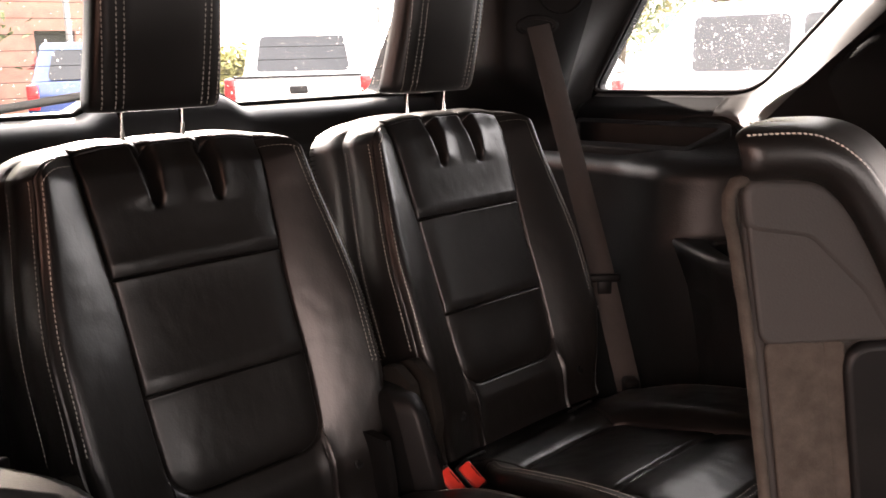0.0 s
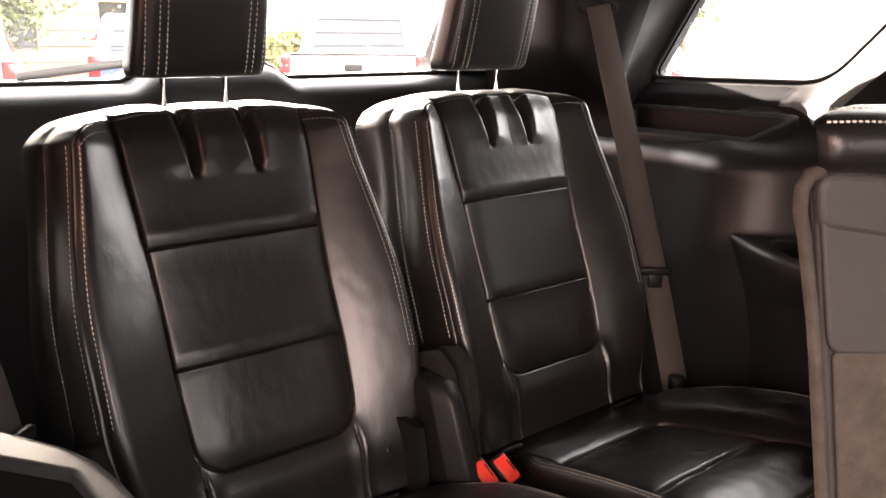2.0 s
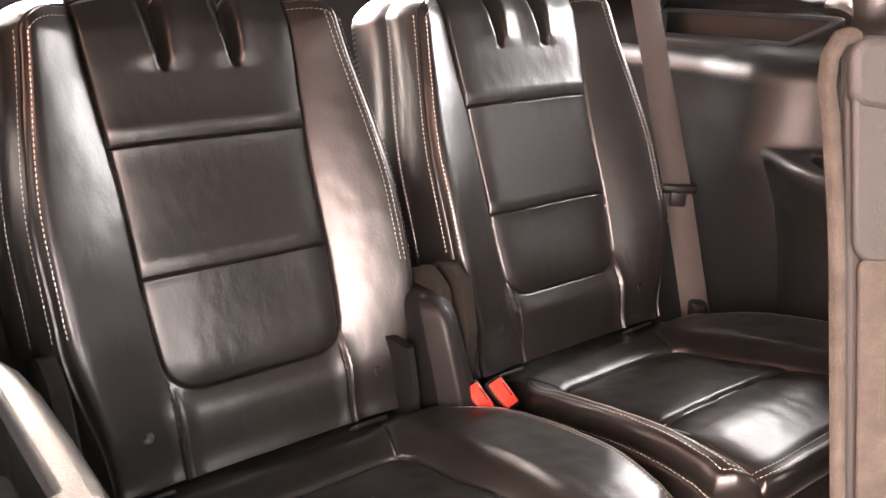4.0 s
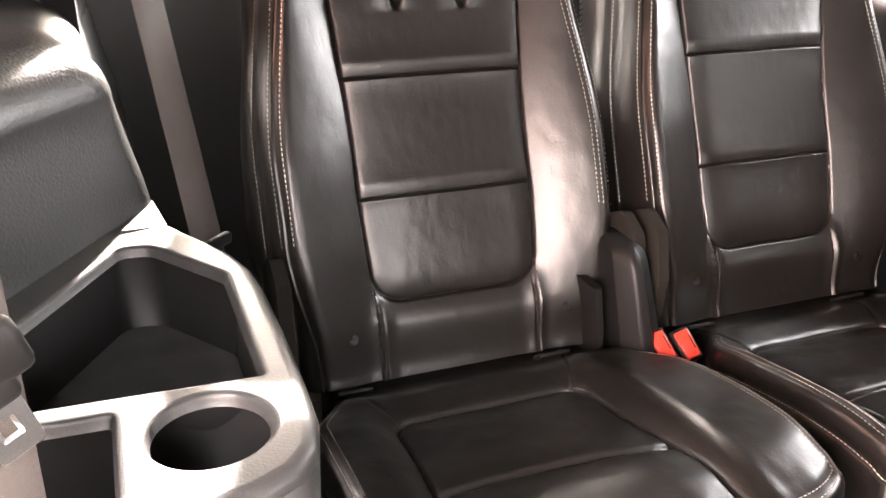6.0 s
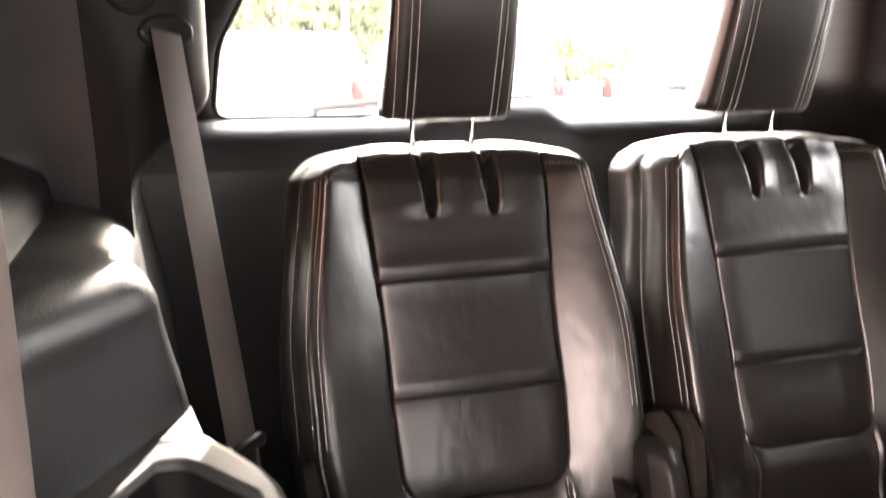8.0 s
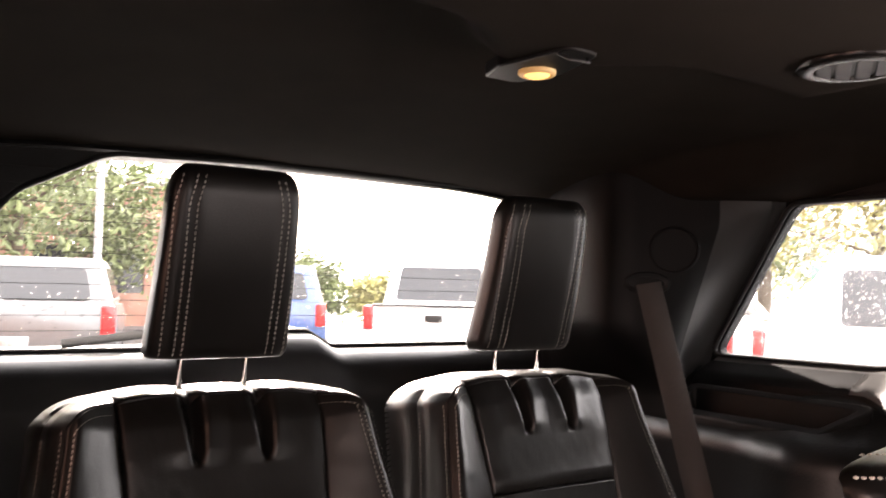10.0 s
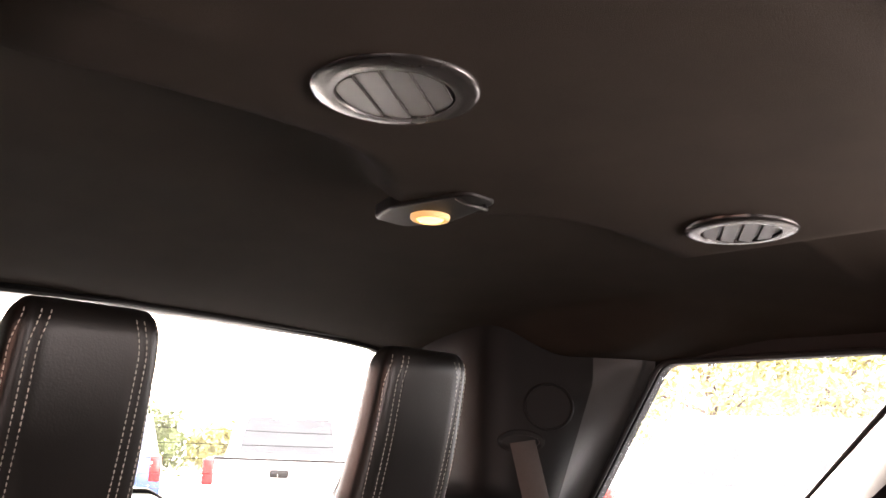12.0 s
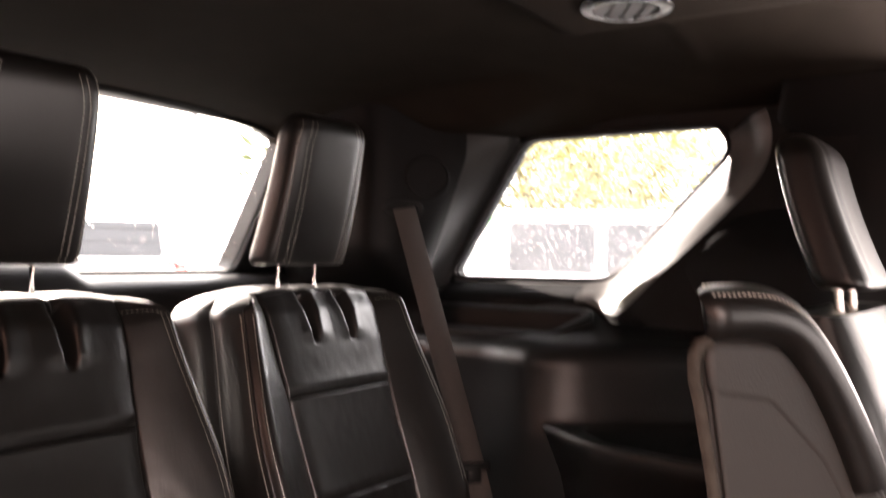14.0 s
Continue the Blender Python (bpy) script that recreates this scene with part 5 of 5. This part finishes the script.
def second_row_seat():
    ob = thing("passenger_seat", (0.42, -0.86, 0.46), "black leather second-row seat with headrest beside the far door", "car seat")
    s = Shape()
    loops = []
    for k in range(13):
        t = k / 12
        z = 0.62 + 0.66 * t
        y = -0.86 + 0.16 * t
        hw, hd = 0.225 - 0.03 * smooth(0.7, 1.0, t), 0.055 - 0.02 * smooth(0.85, 1.0, t)
        loops.append([(0.44 + hw * math.copysign(abs(math.cos(a)) ** 0.5, math.cos(a)), y + hd * math.copysign(abs(math.sin(a)) ** 0.6, math.sin(a)), z) for a in (2 * math.pi * i / 32 for i in range(32))])
    s.rings(loops, True, True, True)
    part("backrest", s, LEATHER, ob, "black leather backrest")
    sh = head_pad()
    sh.v = [(0.425 + x * 1.2, -0.70 - (y - 0.05), z * 0.80 + 1.305) for x, y, z in sh.v]
    hr = part("headrest", sh, LEATHER2, ob, "black leather headrest")
    for x in (0.375, 0.475):
        p = Shape()
        p.tube([(x, -0.705, 1.24), (x, -0.70, 1.33)], 0.0055, 12)
        part("post", p, CHROME, hr, "bright steel headrest post")
    cu = Shape()
    cu.box((0.42, -1.10, 0.70), (0.48, 0.48, 0.15), 0.04)
    part("cushion", cu, LEATHER, ob, "black leather cushion")
    bs = Shape()
    bs.box((0.42, -1.02, 0.54), (0.40, 0.50, 0.17), 0.02)
    part("seat_base", bs, HARD, ob)
    return ob


second_row_seat()

# rear wiper outside the glass
wp = thing("rear_wiper", (0.0, 0.66, 1.31), "black rear wiper resting along the lower edge of the glass", "wiper")
s = Shape()
s.tube([(0.0, 0.655, 1.315), (-0.08, 0.648, 1.325), (-0.16, 0.645, 1.320)], [0.012, 0.010, 0.007], 8)
part("arm", s, HARD, wp)
s = Shape()
s.strip([(-0.345, 0.632, 1.300), (-0.25, 0.632, 1.311), (-0.15, 0.632, 1.322), (-0.06, 0.632, 1.322)], (0, 0.2, 1), 0.016, 0.006)
part("blade", s, RUBBER, wp)
s = Shape()
s.tube([(0.0, 0.60, 1.31), (0.0, 0.66, 1.315)], 0.018, 16)
part("pivot", s, HARD, wp)


# ---- the car park outside ----
gs = Shape()
gs.grid(lambda u, v: (-400 + 800 * u, -400 + 800 * v, 0.0), 8, 8)
tagged(part("ground", gs, ASPHALT), "wet grey asphalt car park", "ground", kind="structure")


def vehicle(name, at, yaw, paint, label, pickup=False, length=5.2, height=1.78):
    """A parked vehicle; its tail lies at the origin, its nose along +y before turning."""
    ob = thing(name, (0, 0, 0), label, "truck" if pickup else "car", "parked vehicles")
    w = 1.0
    belt = 1.15
    s = Shape()
    levels = [(0.35, 0.92, 0.04), (0.55, 0.98, 0.0), (0.85, 1.0, 0.0), (1.05, 0.98, 0.02), (belt, 0.95, 0.05)]
    loops = []
    for z, k, inset in levels:
        lp = rounded([(-w * k, inset, 0.15), (w * k, inset, 0.15), (w * k, length - inset, 0.35), (-w * k, length - inset, 0.35)], 6)
        loops.append([(x, y, z - 0.10 * smooth(length - 1.6, length, y) * (z > 1.0)) for x, y in lp])
    s.rings(loops, True, True, True)
    part("body", s, paint, ob)
    # cabin
    y0, y1 = (2.0, length - 1.5) if pickup else (0.10, length - 1.4)
    c = Shape()
    loops = []
    for t in (0.0, 0.25, 0.5, 0.75, 0.92, 1.0):
        z = belt - 0.02 + (height - belt) * t
        k = 0.94 - 0.14 * t - 0.04 * (t > 0.95)
        a, b = y0 + (0.22 if pickup else 0.40) * t, y1 - 0.85 * t
        loops.append([(x, y, z) for x, y in rounded([(-w * k, a, 0.12), (w * k, a, 0.12), (w * k, b, 0.15), (-w * k, b, 0.15)], 5)])
    c.rings(loops, True, True, True)
    cab = part("cabin", c, paint, ob)
    za, zb = belt + 0.05, height - 0.13

    def cabin_x(z):
        return w * (0.94 - 0.14 * (z - belt) / (height - belt)) + 0.006

    def cabin_y(z):
        return y0 + (0.22 if pickup else 0.40) * (z - belt) / (height - belt) - 0.006

    g = Shape()
    g.slab(ccw(rounded([(-0.72, za, 0.06), (0.72, za, 0.06), (0.64, zb, 0.08), (-0.64, zb, 0.08)])), [], 0.0, -0.01, 0.004, fn=lambda x, z, d: (x, cabin_y(z) - d, z))
    part("rear_window", g, DARK_GLASS, ob, "dark tinted rear window")
    span = y1 - 0.85 - (y0 + 0.40)
    for sg in (-1, 1):
        for q in range(2 if pickup else 3):
            n = 2 if pickup else 3
            a, b = y0 + 0.50 + span * q / n, y0 + 0.50 + span * (q + 1) / n - 0.10
            g = Shape()
            g.slab(ccw(rounded([(a, za, 0.04), (b, za, 0.04), (b, zb, 0.06), (a, zb, 0.06)])), [], 0.0, -0.01, 0.004, fn=lambda y, z, d: (sg * (cabin_x(z) + d), y, z))
            part("side_window", g, DARK_GLASS, ob, "dark tinted side window")
        t = Shape()
        t.box((sg * 0.90, 0.0, 0.98), (0.14, 0.09, 0.32), 0.02)
        part("tail_lamp", t, LAMP_RED, ob, "red tail lamp")
        for wy in (0.95, length - 0.95):
            wl2 = Shape()
            wl2.rings([[(sg * (0.98 - dx), wy + r * math.cos(a), 0.37 + r * math.sin(a)) for a in (2 * math.pi * k / 28 for k in range(28))] for dx, r in ((0.26, 0.30), (0.26, 0.36), (0.0, 0.37), (-0.015, 0.33), (-0.01, 0.24))])
            wh = part("wheel", wl2, TYRE, ob, "black tyre")
            rm = Shape()
            rm.rings([[(sg * (0.98 - dx), wy + r * math.cos(a), 0.37 + r * math.sin(a)) for a in (2 * math.pi * k / 28 for k in range(28))] for dx, r in ((0.0, 0.25), (0.03, 0.22), (0.02, 0.06), (0.0, 0.05))], True, False, True)
            part("rim", rm, RIM, wh, "alloy rim")
    bp = Shape()
    bp.box((0, -0.06, 0.52), (1.84, 0.16, 0.20), 0.05)
    part("bumper", bp, RIM if pickup else paint, ob)
    if pickup:
        h = Shape()
        h.box((0.0, -0.005, 0.98), (0.24, 0.03, 0.10), 0.02)
        part("tailgate_handle", h, HARD, ob, "black tailgate handle")
        h = Shape()
        h.box((0.0, 0.0, belt + 0.005), (1.7, 0.07, 0.03), 0.01)
        part("tailgate_cap", h, HARD, ob, "black tailgate top strip")
    pl = Shape()
    pl.box((0, -0.002, 0.74 if not pickup else 0.60), (0.31, 0.02, 0.15), 0.008)
    part("plate", pl, RIM, ob)
    ob.matrix_world = pose(*at, 0, 0, yaw)
    return ob


vehicle("pickup_truck", (5.70, 8.75, 0), -36, WHITE_PAINT, "white pickup truck parked tail towards the glass", True, 5.6, 1.86)
vehicle("car", (3.75, 10.3, 0), -24, BLUE_PAINT, "dark blue estate car parked in the row behind", False, 4.8, 1.70)
vehicle("car", (0.51, 8.54, 0), -14, GREY_PAINT, "grey estate car with rounded roof parked nearby", False, 4.7, 1.66)
vehicle("car", (6.05, 3.65, 0), -155, WHITE_PAINT, "tall white estate car with dark windows parked alongside", False, 5.2, 1.75)
vehicle("car", (5.6, 5.0, 0), -62, WHITE_PAINT, "white car parked between the trucks", False, 4.5, 1.45)


def tree(at, height, crown, mat, seed, label):
    rnd = random.Random(seed)
    ob = thing("tree", at, label, "tree", "trees by the car park")
    t = Shape()
    top = Vector(at) + Vector((rnd.uniform(-0.3, 0.3), rnd.uniform(-0.3, 0.3), height * 0.75))
    t.tube([Vector(at), Vector(at).lerp(top, 0.35) + Vector((0.1, 0, 0)), Vector(at).lerp(top, 0.7), top], [0.17, 0.13, 0.09, 0.03], 10)
    tips = []
    for k in range(14):
        b = Vector(at).lerp(top, rnd.uniform(0.35, 0.95))
        d = Vector((rnd.gauss(0, 1), rnd.gauss(0, 1), rnd.uniform(0.2, 0.9))).normalized()
        e = b + d * crown * rnd.uniform(0.5, 1.0)
        t.tube([b, b.lerp(e, 0.5) + Vector((0, 0, 0.1)), e], [0.05, 0.03, 0.012], 6)
        tips += [b.lerp(e, q) for q in (0.5, 0.7, 0.85, 1.0)]
    part("trunk", t, BARK, ob, "brown trunk and limbs")
    c = Shape()
    for p in tips + [top]:
        for _ in range(70):
            q = p + Vector((rnd.gauss(0, 1), rnd.gauss(0, 1), rnd.gauss(0, 0.8))) * crown * 0.24
            a, b2 = Vector((rnd.gauss(0, 1), rnd.gauss(0, 1), rnd.gauss(0, 1))).normalized(), Vector((rnd.gauss(0, 1), rnd.gauss(0, 1), rnd.gauss(0, 1))).normalized()
            r = rnd.uniform(0.07, 0.16)
            n = len(c.v)
            m = q + a.cross(b2) * 0.02
            c.v.extend([tuple(q - a * r), tuple(m + b2 * r * 0.5), tuple(q + a * r), tuple(m - b2 * r * 0.5)])
            c.f.append((n, n + 1, n + 2, n + 3))
    part("crown", c, mat, ob, "uneven leafy crown", smooth=False, fix=False)
    return ob


for k, (x, y, h, cr, mt, lb) in enumerate(((1.6, 19, 7, 2.4, LEAF, "green tree with a dense uneven crown"), (-1.0, 21, 8, 2.6, LEAF_Y, "yellow-green autumn tree with thin crown"), (3.6, 23, 6, 2.2, LEAF, "green tree with a dense uneven crown"),
                                           (6.25, 19.0, 1.9, 0.6, LEAF_R, "low red-leaved bush beside the lot"), (12.6, 23, 1.7, 0.9, LEAF_Y, "low yellow-green bush beside the lot"), (10.6, 23, 2.1, 1.1, LEAF, "low green bush beside the lot"), (25.0, 17.5, 7.5, 2.6, LEAF, "green tree with a dense uneven crown"),
                                           (20.0, 15.5, 6, 2.2, LEAF_Y, "yellow-green autumn tree with thin crown"), (30, 24, 8, 2.8, LEAF, "green tree with a dense uneven crown"),
                                           (13.0, 8.9, 5.6, 2.3, LEAF_Y, "yellow-green autumn tree behind the parked cars"), (15.4, 8.1, 6.0, 2.5, LEAF_Y, "yellow-green autumn tree behind the parked cars"), (11.2, 9.8, 5.2, 2.2, LEAF, "green tree behind the parked cars"), (17.5, 6.6, 5.6, 2.4, LEAF_Y, "yellow-green autumn tree behind the parked cars"))):
    tree((x, y, 0), h, cr, mt, 20 + k, lb)


def building():
    ob = thing("building", (5.5, 26, 0), "red brick building behind the car park", "building")
    w = Shape()
    w.slab(ccw([(-2.0, 0.0), (11.5, 0.0), (11.5, 4.4), (-2.0, 4.4)]), [ccw([(x, 1.0), (x + 1.2, 1.0), (x + 1.2, 2.4), (x, 2.4)]) for x in (-1.0, 1.5, 4.0, 6.0, 9.0)], 0.0, -0.25, 0.01,
           fn=lambda x, z, d: (x - 1.0, 26 - d, z))
    part("wall", w, BRICK, ob, smooth=False)
    for x in (-1.0, 1.5, 4.0, 6.0, 9.0):
        g = Shape()
        g.box((x - 0.4, 26.15, 1.7), (1.2, 0.05, 1.4))
        part("window", g, DARK_GLASS, ob, "dark window pane")
    r = Shape()
    r.box((3.75, 28.0, 4.5), (13.9, 4.6, 0.25), 0.04)
    part("roof", r, RIM, ob, "flat grey roof")
    return ob


building()


def sky_blocking_building():
    """Long brick wall added beyond the open doorway to block sky and reflect warm light."""
    ob = thing("building", (-6.0, -2.0, 0), "long red brick building added to block sky and reflect warm light", "building")
    w = Shape()
    doors = [(-18.0 + 4.0 * k) for k in range(8)]
    w.slab(ccw([(-22.0, 0.0), (16.0, 0.0), (16.0, 6.4), (-22.0, 6.4)]), [ccw([(y, 1.1), (y + 1.5, 1.1), (y + 1.5, 2.5), (y, 2.5)]) for y in doors], 0.0, -0.30, 0.01,
           fn=lambda y, z, d: (-6.0 + d, y, z))
    part("wall", w, BRICK, ob, smooth=False)
    for y in doors:
        g = Shape()
        g.box((-6.18, y + 0.75, 1.8), (0.05, 1.5, 1.4))
        part("window", g, DARK_GLASS, ob, "dark window pane")
    r = Shape()
    r.box((-9.0, -3.0, 6.5), (6.4, 38.4, 0.25), 0.04)
    part("roof", r, RIM, ob, "flat grey roof")
    return ob


sky_blocking_building()
for x, y, h in ((2.69, 15.5, 6.5), (6.85, 20.0, 7.0), (10.5, 13.0, 7.0)):
    ob = thing("lamp_post", (x, y, 0), "slim grey metal lamp post", "lamp post", "lamp posts")
    s = Shape()
    s.tube([(x, y, 0), (x, y, h * 0.5), (x, y, h)], [0.08, 0.065, 0.05], 12)
    part("pole", s, POLE, ob)
    s = Shape()
    s.box((x, y - 0.35, h), (0.25, 0.8, 0.12), 0.03)
    part("lamp_head", s, POLE, ob)
ob = thing("sign", (7.9, 4.4, 0), "plain green sign board on a post", "sign")
s = Shape()
s.tube([(7.9, 4.4, 0), (7.9, 4.4, 1.4)], 0.03, 10)
part("post", s, POLE, ob)
s = Shape()
s.box((7.9, 4.4, 1.55), (0.06, 0.28, 0.42), 0.01)
part("board", s, GREEN, ob, "plain green board")
